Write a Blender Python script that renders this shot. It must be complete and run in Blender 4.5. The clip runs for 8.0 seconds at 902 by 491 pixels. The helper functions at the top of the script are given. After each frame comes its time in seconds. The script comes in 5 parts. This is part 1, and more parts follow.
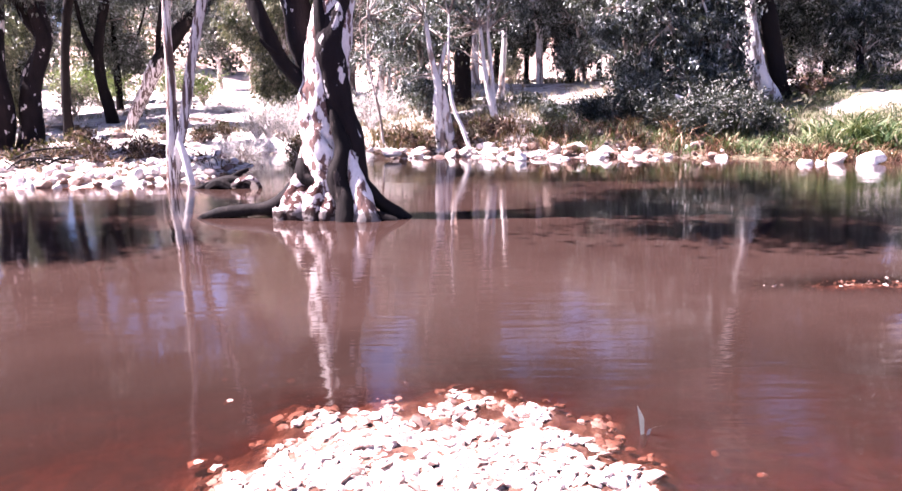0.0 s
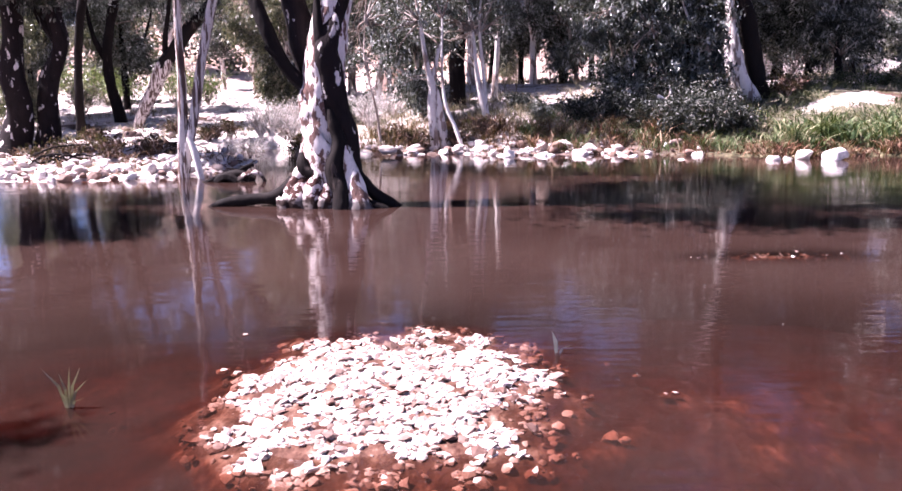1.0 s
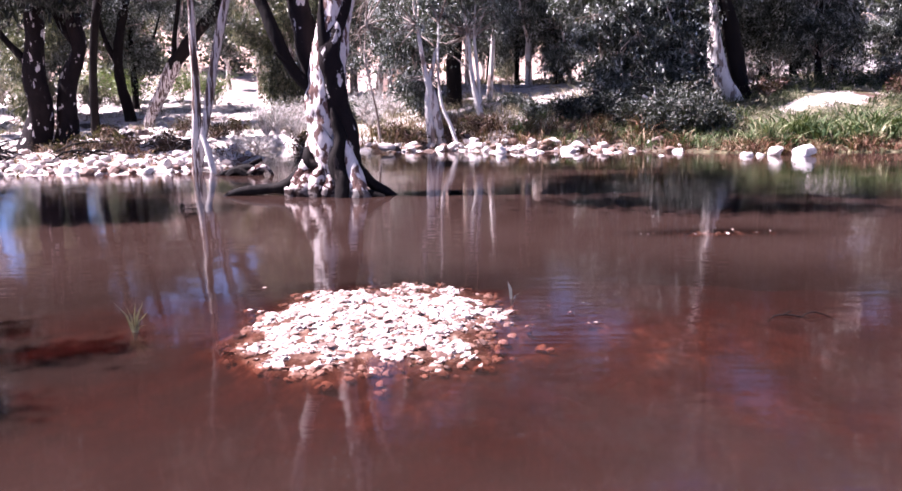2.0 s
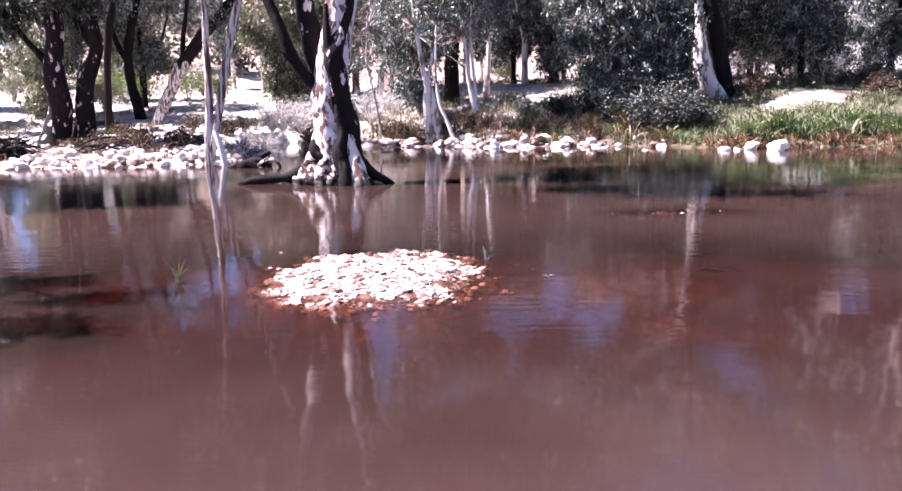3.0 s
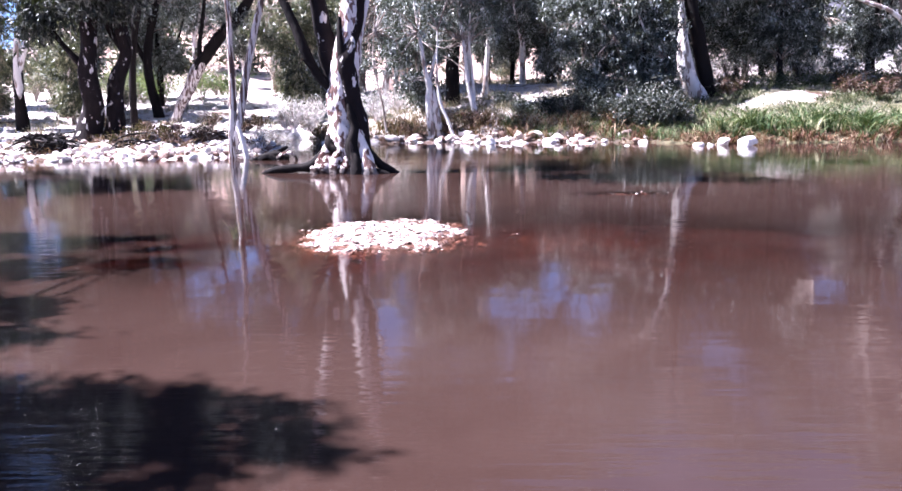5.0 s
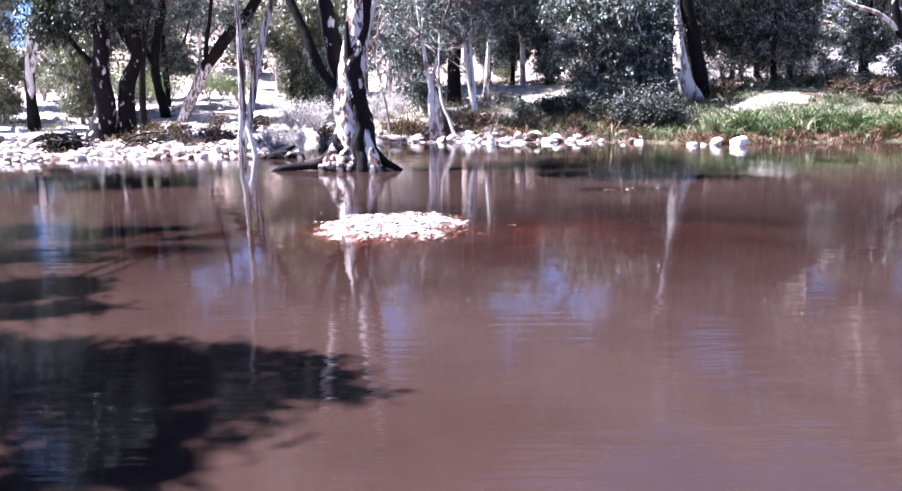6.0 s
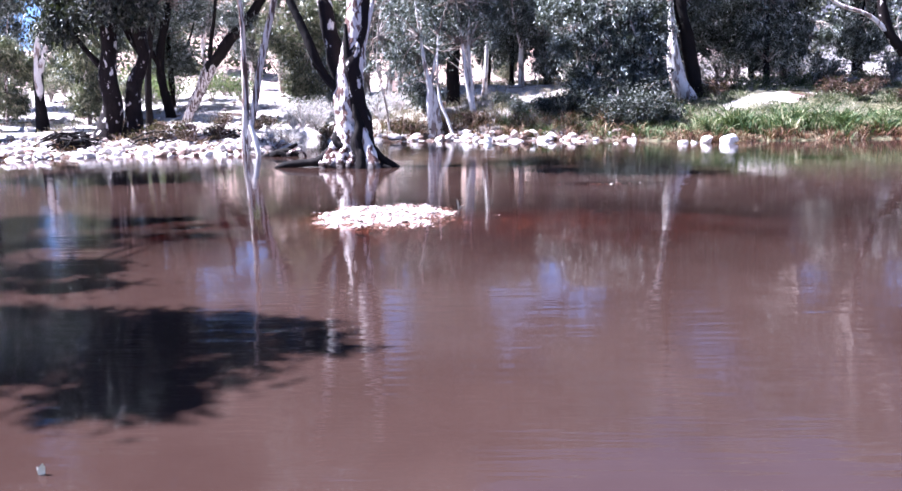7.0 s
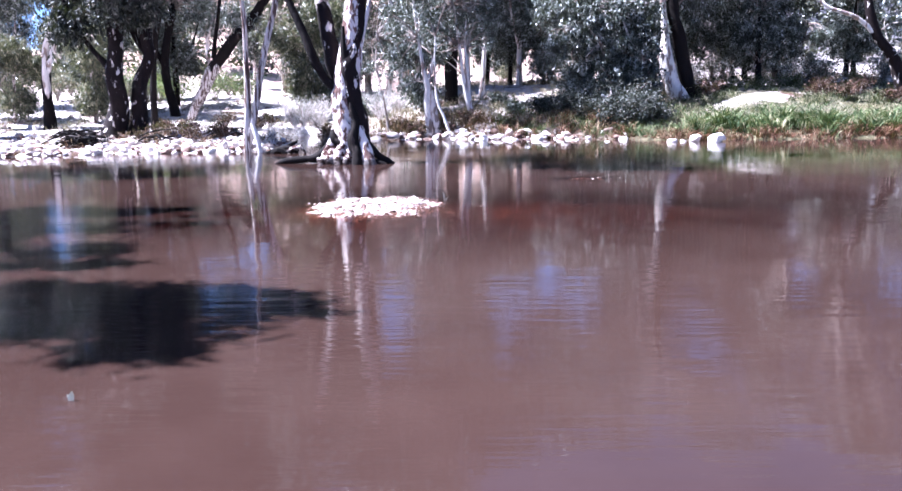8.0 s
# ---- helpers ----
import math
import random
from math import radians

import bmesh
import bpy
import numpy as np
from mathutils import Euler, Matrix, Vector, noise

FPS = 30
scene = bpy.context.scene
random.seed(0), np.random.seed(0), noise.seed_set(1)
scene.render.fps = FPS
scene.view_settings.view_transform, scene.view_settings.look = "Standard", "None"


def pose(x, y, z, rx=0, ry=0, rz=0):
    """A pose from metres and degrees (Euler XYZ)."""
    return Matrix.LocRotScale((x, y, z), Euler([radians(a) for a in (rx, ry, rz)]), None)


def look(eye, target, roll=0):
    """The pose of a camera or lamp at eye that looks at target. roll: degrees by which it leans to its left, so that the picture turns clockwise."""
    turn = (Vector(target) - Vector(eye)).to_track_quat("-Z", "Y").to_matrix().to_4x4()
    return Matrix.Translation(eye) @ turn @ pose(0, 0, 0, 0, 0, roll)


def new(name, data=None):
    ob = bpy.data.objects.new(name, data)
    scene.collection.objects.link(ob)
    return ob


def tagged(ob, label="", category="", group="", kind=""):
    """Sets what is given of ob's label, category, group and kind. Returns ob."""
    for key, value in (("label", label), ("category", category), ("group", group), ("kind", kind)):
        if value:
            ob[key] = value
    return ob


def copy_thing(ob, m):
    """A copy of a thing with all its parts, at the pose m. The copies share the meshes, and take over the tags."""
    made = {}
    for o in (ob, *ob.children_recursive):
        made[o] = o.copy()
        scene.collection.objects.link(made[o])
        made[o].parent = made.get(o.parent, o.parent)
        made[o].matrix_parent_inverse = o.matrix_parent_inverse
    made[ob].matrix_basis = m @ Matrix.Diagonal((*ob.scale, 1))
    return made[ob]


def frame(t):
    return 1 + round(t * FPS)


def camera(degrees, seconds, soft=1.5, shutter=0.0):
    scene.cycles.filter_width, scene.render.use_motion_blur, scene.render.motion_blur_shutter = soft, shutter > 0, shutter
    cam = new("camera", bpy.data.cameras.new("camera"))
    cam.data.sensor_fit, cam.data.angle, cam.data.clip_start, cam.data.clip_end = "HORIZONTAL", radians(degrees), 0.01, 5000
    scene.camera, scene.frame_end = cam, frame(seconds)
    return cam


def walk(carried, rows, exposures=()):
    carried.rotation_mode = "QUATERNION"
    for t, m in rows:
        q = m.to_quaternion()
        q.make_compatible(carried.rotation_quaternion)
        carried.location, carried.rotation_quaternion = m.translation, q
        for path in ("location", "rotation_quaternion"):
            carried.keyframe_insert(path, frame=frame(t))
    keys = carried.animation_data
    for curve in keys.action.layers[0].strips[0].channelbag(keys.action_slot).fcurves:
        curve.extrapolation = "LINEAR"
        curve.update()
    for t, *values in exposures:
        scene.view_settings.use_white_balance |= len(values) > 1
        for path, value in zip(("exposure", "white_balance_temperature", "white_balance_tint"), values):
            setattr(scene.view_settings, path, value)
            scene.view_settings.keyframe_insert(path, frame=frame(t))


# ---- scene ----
cam = camera(59.5, 8.0, soft=1.6)
PATH = [
    (0, (0.484, 0.913, 1.417), (0.461, 2.879, 1.049), -1.0),
    (0.5, (0.632, 0.348, 1.413), (0.606, 2.314, 1.045), -1.0),
    (1, (0.722, -0.211, 1.429), (0.694, 1.755, 1.06), -1.0),
    (1.5, (0.826, -0.793, 1.432), (0.795, 1.173, 1.064), -1.0),
    (3, (1.081, -2.632, 1.391), (1.042, -0.667, 1.021), -1.0),
    (3.5, (1.176, -3.144, 1.424), (1.134, -1.179, 1.053), -1.0),
    (4, (1.221, -3.709, 1.435), (1.177, -1.744, 1.063), -1.0),
    (4.5, (1.262, -4.2, 1.411), (1.213, -2.235, 1.038), -1.0),
    (6, (1.267, -5.338, 1.429), (1.214, -3.373, 1.058), -0.9),
    (6.5, (1.323, -5.666, 1.422), (1.265, -3.702, 1.051), -0.9),
    (7, (1.457, -5.985, 1.408), (1.395, -4.02, 1.038), -1.0),
    (7.5, (1.591, -6.287, 1.431), (1.525, -4.323, 1.06), -1.0),
    (8, (1.714, -6.683, 1.39), (1.643, -4.719, 1.02), -0.9),
]
# the picture's exposure in stops, with its slightly warm and magenta white balance
LIGHT = [(0, 3.3, 6150, 37), (0.5, 2.9, 6100, 38), (1, 2.6, 6050, 38), (1.5, 2.45, 6000, 37), (3, 2.75, 5850, 31), (4.5, 2.9, 5600, 26), (8, 2.95, 5200, 22)]
walk(cam, [(t, look(eye, target, roll)) for t, eye, target, roll in PATH], LIGHT)

# ---- light ----
TO_SUN = Vector((-5.2, 0.75, 7.0)).normalized()
sky_world = bpy.data.worlds.new("sky")
scene.world = sky_world
sky_world.use_nodes = True
wn = sky_world.node_tree.nodes
sky = wn.new("ShaderNodeTexSky")
sky.sky_type = "NISHITA"
sky.sun_disc = False
sky.sun_elevation = math.asin(TO_SUN.z)
sky.sun_rotation = math.atan2(TO_SUN.x, TO_SUN.y)
sky.air_density, sky.dust_density, sky.altitude = 0.4, 0.1, 400
wn["Background"].inputs["Strength"].default_value = 0.05
sky_world.node_tree.links.new(sky.outputs["Color"], wn["Background"].inputs["Color"])
sun = new("sun", bpy.data.lights.new("sun", "SUN"))
sun.data.energy, sun.data.angle, sun.data.color = 5.0, radians(0.53), (1.0, 0.95, 0.88)
sun.matrix_world = look(TO_SUN * 60, (0, 0, 0))


# ---- materials ----
class Mat:
    """A node material with short ways to add nodes."""

    def __init__(self, name):
        self.m = bpy.data.materials.new(name)
        self.m.use_nodes = True
        self.t = self.m.node_tree
        self.bsdf = self.t.nodes["Principled BSDF"]
        self.out = self.t.nodes["Material Output"]

    def node(self, kind, **inputs):
        n = self.t.nodes.new("ShaderNode" + kind)
        for key, value in inputs.items():
            self.put(n, key, value)
        return n

    def put(self, n, key, value):
        slot = n.inputs[int(key[1:])] if key[0] == "i" and key[1:].isdigit() else n.inputs[key]
        if isinstance(value, bpy.types.NodeSocket):
            self.t.links.new(value, slot)
        else:
            slot.default_value = value

    def coords(self, scale=(1, 1, 1), kind="Object"):
        m = self.node("Mapping", Vector=self.node("TexCoord").outputs[kind])
        m.inputs["Scale"].default_value = scale
        return m.outputs["Vector"]

    def noise(self, scale, detail=4.0, rough=0.55, at=None, stretch=(1, 1, 1)):
        n = self.node("TexNoise", Vector=at or self.coords(stretch), Scale=scale, Detail=detail, Roughness=rough)
        return n.outputs["Fac"]

    def ramp(self, fac, *stops):
        r = self.node("ValToRGB", Fac=fac)
        e = r.color_ramp.elements
        while len(e) < len(stops):
            e.new(0.5)
        for el, (p, c) in zip(e, stops):
            el.position, el.color = p, (*c, 1) if len(c) == 3 else c
        return r.outputs["Color"]

    def grey(self, fac, low, high):
        n = self.node("MapRange", Value=fac)
        n.inputs["From Min"].default_value, n.inputs["From Max"].default_value = low, high
        return n.outputs["Result"]

    def mix(self, fac, a, b, how="MIX"):
        n = self.node("Mix")
        n.data_type, n.blend_type = "RGBA", how
        for key, value in ((0, fac), (6, a), (7, b)):
            if isinstance(value, bpy.types.NodeSocket):
                self.t.links.new(value, n.inputs[key])
            else:
                n.inputs[key].default_value = (*value, 1) if isinstance(value, tuple) else value
        return n.outputs[2]

    def math(self, how, a, b=0.0):
        n = self.node("Math", i0=a, i1=b)
        n.operation = how
        return n.outputs[0]

    def bump(self, height, strength=0.5, distance=0.02):
        n = self.node("Bump", Height=height, Strength=strength, Distance=distance)
        return n.outputs["Normal"]

    def done(self, color, rough=0.8, normal=None, spec=0.3):
        self.put(self.bsdf, "Base Color", color)
        self.put(self.bsdf, "Roughness", rough)
        self.bsdf.inputs["Specular IOR Level"].default_value = spec
        if normal:
            self.put(self.bsdf, "Normal", normal)
        return self.m


def bark(name, pale, mid, dark, pale_share=0.55, rough_bump=0.01, stretch=(1.6, 1.6, 0.45), tide=0.0):
    """Gum bark: pale smooth skin with long peeling patches of grey and brown; tide: the height of a muddy water mark."""
    m = Mat(name)
    long = m.noise(3.2, 5, 0.6, stretch=stretch)
    fine = m.noise(26, 4, 0.65, stretch=(1, 1, 0.3))
    skin = m.ramp(long, (0.25, dark), (pale_share - 0.09, mid), (pale_share - 0.01, mid), (pale_share + 0.02, pale), (0.9, pale))
    col = m.mix(m.grey(fine, 0.42, 0.8), skin, m.mix(0.35, skin, mid))
    if tide:
        up = m.node("SeparateXYZ", Vector=m.node("NewGeometry").outputs["Position"]).outputs["Z"]
        mark = m.grey(m.math("ADD", up, m.math("MULTIPLY", m.noise(6, 3, 0.5), 0.12)), tide + 0.09, tide + 0.04)
        col = m.mix(m.math("MULTIPLY", mark, 0.85), col, dark)
    h = m.math("ADD", m.math("MULTIPLY", fine, 0.6), m.noise(9, 4, 0.6, stretch=(1, 1, 0.25)))
    return m.done(col, 0.8, m.bump(h, 0.45, rough_bump), 0.08)


def leaf_mat(name, dark, light, odd, through_light=0.25, rough=0.38, spec=0.5):
    m = Mat(name)
    pick = m.node("NewGeometry").outputs["Random Per Island"]
    # whole bunches run paler or darker, and single leaves differ within them
    bunch = m.grey(m.noise(2.4, 2, 0.5), 0.36, 0.62)
    pick = m.math("ADD", m.math("MULTIPLY", pick, 0.5), m.math("MULTIPLY", bunch, 0.5))
    col = m.ramp(pick, (0.0, dark), (0.42, tuple(1.4 * c for c in dark)), (0.66, light), (0.92, odd))
    m.done(col, rough, None, spec)
    tr = m.node("BsdfTranslucent", Color=m.mix(0.5, col, (0.16, 0.2, 0.03)))
    mx = m.node("MixShader", i0=through_light, i1=m.bsdf.outputs[0], i2=tr.outputs[0])
    m.t.links.new(mx.outputs[0], m.out.inputs["Surface"])
    return m.m


def stone_mat(name, a, b, c, scale=9.0, joined=False):
    m = Mat(name)
    own = m.node("NewGeometry").outputs["Random Per Island"] if joined else m.node("ObjectInfo").outputs["Random"]
    base = m.ramp(own, (0.0, a), (0.3, b), (1.0, c))
    blot = m.noise(scale, 5, 0.6)
    col = m.mix(m.grey(blot, 0.45, 0.75), base, m.mix(0.6, base, (0.2, 0.13, 0.1)))
    return m.done(col, 0.8, m.bump(m.noise(38, 5, 0.65), 0.5, 0.008), 0.3)


BARK_WHITE = bark("pale_gum_bark", (0.62, 0.57, 0.54), (0.22, 0.165, 0.145), (0.04, 0.028, 0.024), 0.45, 0.014)
BARK_MOTTLED = bark("mottled_gum_bark", (0.62, 0.56, 0.53), (0.12, 0.07, 0.06), (0.014, 0.009, 0.008), 0.475, 0.035, (3.0, 3.0, 1.3), 0.1)
BARK_STREAKED = bark("streaked_gum_bark", (0.6, 0.54, 0.51), (0.1, 0.065, 0.055), (0.016, 0.011, 0.01), 0.49, 0.014, (5.0, 5.0, 0.35))
BARK_BURL = bark("stained_burl_bark", (0.55, 0.47, 0.44), (0.05, 0.022, 0.018), (0.012, 0.008, 0.007), 0.5, 0.05, (2.6, 2.6, 3.6), 0.12)
BARK_DARK = bark("dark_gum_bark", (0.045, 0.034, 0.03), (0.01, 0.0075, 0.007), (0.005, 0.004, 0.004), 0.66, 0.04)
BARK_SCARRED = bark("scarred_dark_bark", (0.55, 0.49, 0.46), (0.013, 0.009, 0.009), (0.005, 0.004, 0.004), 0.61, 0.04, (1.8, 1.8, 0.9))
BARK_TWIG = bark("grey_twig_bark", (0.36, 0.31, 0.28), (0.16, 0.12, 0.1), (0.07, 0.05, 0.045), 0.5, 0.004)
LEAF_GUM = leaf_mat("gum_leaf", (0.007, 0.01, 0.008), (0.11, 0.126, 0.105), (0.48, 0.5, 0.5), 0.1)
LEAF_DARK = leaf_mat("dark_gum_leaf", (0.005, 0.007, 0.006), (0.09, 0.103, 0.086), (0.44, 0.45, 0.43), 0.06, 0.42, 0.3)
LEAF_OLIVE = leaf_mat("olive_leaf", (0.025, 0.028, 0.014), (0.15, 0.15, 0.085), (0.36, 0.33, 0.23), 0.14)
LEAF_SCRUB = leaf_mat("hill_scrub_leaf", (0.016, 0.018, 0.01), (0.05, 0.05, 0.032), (0.13, 0.12, 0.085), 0.1)
# the gum leaf once more, with the shade inside dense crowns put into its colour
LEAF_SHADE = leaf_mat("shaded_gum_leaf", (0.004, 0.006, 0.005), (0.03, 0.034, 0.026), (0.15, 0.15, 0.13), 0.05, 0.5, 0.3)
LEAF_BROWN = leaf_mat("brown_dry_leaf", (0.022, 0.01, 0.008), (0.1, 0.05, 0.036), (0.3, 0.2, 0.15), 0.12, 0.6, 0.15)
LEAF_BRIGHT = leaf_mat("fresh_green_leaf", (0.03, 0.055, 0.012), (0.14, 0.2, 0.055), (0.3, 0.34, 0.14), 0.3)
LEAF_GREY = leaf_mat("grey_saltbush_leaf", (0.16, 0.15, 0.14), (0.45, 0.43, 0.41), (0.58, 0.55, 0.53), 0.12)
LEAF_REED = leaf_mat("green_reed_blade", (0.014, 0.03, 0.008), (0.1, 0.135, 0.055), (0.34, 0.31, 0.19), 0.15, 0.6, 0.2)
LEAF_TURF = leaf_mat("bank_grass_blade", (0.018, 0.024, 0.01), (0.09, 0.1, 0.05), (0.3, 0.27, 0.18), 0.15, 0.6, 0.2)
LEAF_RUST = leaf_mat("rusty_sedge_blade", (0.04, 0.014, 0.009), (0.18, 0.085, 0.052), (0.42, 0.32, 0.22), 0.15, 0.65, 0.15)
LEAF_STRAW = leaf_mat("dry_grass_blade", (0.07, 0.05, 0.032), (0.33, 0.28, 0.21), (0.15, 0.16, 0.07), 0.15, 0.65, 0.15)
STONE_PALE = stone_mat("pale_river_stone", (0.2, 0.135, 0.115), (0.48, 0.42, 0.39), (0.64, 0.6, 0.58))
STONE_DARK = stone_mat("brown_river_stone", (0.06, 0.035, 0.028), (0.12, 0.07, 0.055), (0.2, 0.13, 0.1))
PEBBLE = stone_mat("pale_pebble", (0.08, 0.036, 0.026), (0.28, 0.2, 0.17), (0.56, 0.5, 0.47), 24.0)
PEBBLES = stone_mat("pale_pebbles", (0.08, 0.036, 0.026), (0.28, 0.2, 0.17), (0.56, 0.5, 0.47), 24.0, True)
COBBLES = stone_mat("pale_cobbles", (0.14, 0.08, 0.065), (0.48, 0.42, 0.4), (0.64, 0.6, 0.58), 9.0, True)


def ground_mat():
    m = Mat("river_bank_ground")
    geo = m.node("NewGeometry").outputs["Position"]
    xyz = m.node("SeparateXYZ", Vector=geo)
    big = m.noise(0.45, 5, 0.6)
    mid = m.noise(2.6, 6, 0.62)
    grit = m.node("TexVoronoi", Vector=m.coords(), Scale=11.0)
    sand = m.ramp(mid, (0.3, (0.2, 0.145, 0.12)), (0.43, (0.48, 0.42, 0.39)), (0.62, (0.62, 0.57, 0.54)))
    sand = m.mix(0.45, sand, m.ramp(grit.outputs["Color"], (0.2, (0.26, 0.19, 0.16)), (0.8, (0.62, 0.57, 0.53))))
    litter = m.ramp(m.noise(14, 4, 0.7), (0.35, (0.022, 0.012, 0.009)), (0.65, (0.1, 0.055, 0.037)))
    col = m.mix(m.ramp(big, (0.56, (0, 0, 0)), (0.64, (1, 1, 1))), sand, litter)
    wood = m.grey(m.math("ADD", xyz.outputs["X"], m.math("MULTIPLY", big, 6.0)), 2.5, 6.5)
    shore = m.math("MULTIPLY", wood, m.grey(m.math("ADD", xyz.outputs["Z"], m.math("MULTIPLY", mid, 0.5)), 1.05, 0.6))
    col = m.mix(m.math("MULTIPLY", shore, 0.85), col, litter)
    # the grassy floor of the wooded bank, bare round one sandy scar
    scar = m.node("Mapping", Vector=geo)
    scar.inputs["Location"].default_value = (-12.1 / 2.1, -22.35 / 0.62 + 12.1 * 0.47, 0)
    scar.inputs["Scale"].default_value = (1 / 2.1, 1 / 0.62, 0)
    slant = m.node("SeparateXYZ", Vector=scar.outputs["Vector"])
    off = m.math("SUBTRACT", slant.outputs["Y"], m.math("MULTIPLY", xyz.outputs["X"], 0.47))
    apart = m.math("ADD", m.math("SQRT", m.math("ADD", m.math("POWER", slant.outputs["X"], 2.0), m.math("POWER", off, 2.0))), m.math("MULTIPLY", m.math("SUBTRACT", mid, 0.5), 2.4))
    floor_share = m.math("MULTIPLY", m.grey(m.math("ADD", xyz.outputs["X"], m.math("MULTIPLY", mid, 3.0)), 6.0, 8.5), m.grey(m.math("ADD", xyz.outputs["Y"], m.math("MULTIPLY", big, 5.0)), 30.0, 25.5))
    floor_share = m.math("MULTIPLY", floor_share, m.grey(apart, 0.8, 1.1))
    turf = m.ramp(m.noise(6, 5, 0.7), (0.36, (0.02, 0.02, 0.009)), (0.5, (0.07, 0.065, 0.03)), (0.66, (0.2, 0.17, 0.11)))
    col = m.mix(m.math("MULTIPLY", floor_share, 0.92), col, turf)
    # red silt below the water line
    silt = m.ramp(m.noise(5, 5, 0.6), (0.4, (0.042, 0.012, 0.008)), (0.66, (0.09, 0.028, 0.017)), (0.82, (0.17, 0.068, 0.045)))
    gravel = m.ramp(m.noise(9, 5, 0.7, stretch=(1, 0.45, 1)), (0.38, (0.04, 0.014, 0.009)), (0.54, (0.1, 0.05, 0.034)), (0.7, (0.27, 0.18, 0.14)))
    silt = m.mix(m.grey(xyz.outputs["Z"], -0.074, -0.05), silt, gravel)
    near = m.grey(xyz.outputs["Y"], 9.0, 8.0)
    col = m.mix(near, col, gravel)
    col = m.mix(m.mix(near, m.grey(xyz.outputs["Z"], -0.015, -0.07), m.grey(xyz.outputs["Z"], 0.004, -0.014)), col, silt)
    # the far slopes: reddish rock with olive scrub
    rock = m.ramp(m.noise(0.22, 7, 0.68), (0.3, (0.1, 0.085, 0.05)), (0.44, (0.26, 0.175, 0.14)), (0.62, (0.46, 0.32, 0.27)))
    # towards +X the slope's shade and blue skylight are painted into the rock
    shaded_rock = m.ramp(m.noise(0.3, 6, 0.68), (0.3, (0.012, 0.014, 0.013)), (0.48, (0.032, 0.032, 0.038)), (0.66, (0.085, 0.078, 0.095)))
    rock = m.mix(m.grey(xyz.outputs["X"], 5.0, 28.0), rock, shaded_rock)
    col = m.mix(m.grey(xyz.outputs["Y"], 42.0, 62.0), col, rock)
    h = m.math("ADD", m.noise(7, 6, 0.65), m.math("MULTIPLY", grit.outputs["Distance"], 0.5))
    return m.done(col, 0.92, m.bump(h, 0.7, 0.05), 0.15)


def water_mat():
    """Muddy red-brown pond water: a mirror by its angle over a body of silt, clearer where it is shallow."""
    m = Mat("muddy_water")
    at = m.coords()
    wide = m.noise(0.22, 2, 0.5, at)
    rip = m.node("TexNoise", Vector=m.coords((0.25, 2.0, 1)), Scale=5.0, Detail=3.0, Roughness=0.5).outputs["Fac"]
    slow = m.noise(1.3, 2, 0.5, at)
    h = m.math("ADD", m.math("MULTIPLY", rip, m.ramp(wide, (0.42, (0.12, 0.12, 0.12)), (0.62, (0.9, 0.9, 0.9)))), m.math("MULTIPLY", slow, 1.1))
    nor = m.bump(h, 1.0, 0.0043)
    silt = m.ramp(m.noise(0.8, 5, 0.6), (0.3, (0.0228, 0.0123, 0.0099)), (0.7, (0.0312, 0.018, 0.0146)))
    body = m.node("BsdfDiffuse", Color=silt)
    shallow = m.node("Attribute")
    shallow.attribute_name = "shallow"
    tint = m.ramp(shallow.outputs["Fac"], (0.5, (0.4, 0.19, 0.135)), (0.72, (0.62, 0.38, 0.3)), (0.9, (0.97, 0.93, 0.9)))
    clear = m.node("BsdfTransparent", Color=tint)
    under = m.node("MixShader", i0=shallow.outputs["Fac"], i1=body.outputs[0], i2=clear.outputs[0])
    gloss = m.node("BsdfGlossy", Color=(1, 1, 1, 1), Roughness=0.05, Normal=nor)
    fres = m.node("Fresnel", IOR=1.33, Normal=nor)
    top = m.node("MixShader", i0=fres.outputs[0], i1=under.outputs[0], i2=gloss.outputs[0])
    m.t.links.new(top.outputs[0], m.out.inputs["Surface"])
    return m.m


GROUND = ground_mat()
WATER = water_mat()


# ---- mesh helpers ----
def mesh_of(name, verts, faces, material, smooth=True):
    """One mesh from arrays of places and of faces with equally many corners."""
    v = np.asarray(verts, dtype=np.float32).reshape(-1, 3)
    f = np.asarray(faces, dtype=np.int32)
    me = bpy.data.meshes.new(name)
    me.vertices.add(len(v))
    me.vertices.foreach_set("co", v.ravel())
    me.loops.add(f.size)
    me.loops.foreach_set("vertex_index", f.ravel())
    me.polygons.add(len(f))
    me.polygons.foreach_set("loop_start", np.arange(len(f), dtype=np.int32) * f.shape[1])
    me.materials.append(material)
    me.update(calc_edges=True)
    me.polygons.foreach_set("use_smooth", np.full(len(f), smooth))
    me.update()
    return me


def part(name, me, parent, label=""):
    ob = new(name, me)
    ob.parent = parent
    return tagged(ob, label)


def root(name, place, label, category, group="", kind=""):
    ob = new(name)
    ob.empty_display_size = 0.2
    ob.location = place
    return tagged(ob, label, category, group, kind)


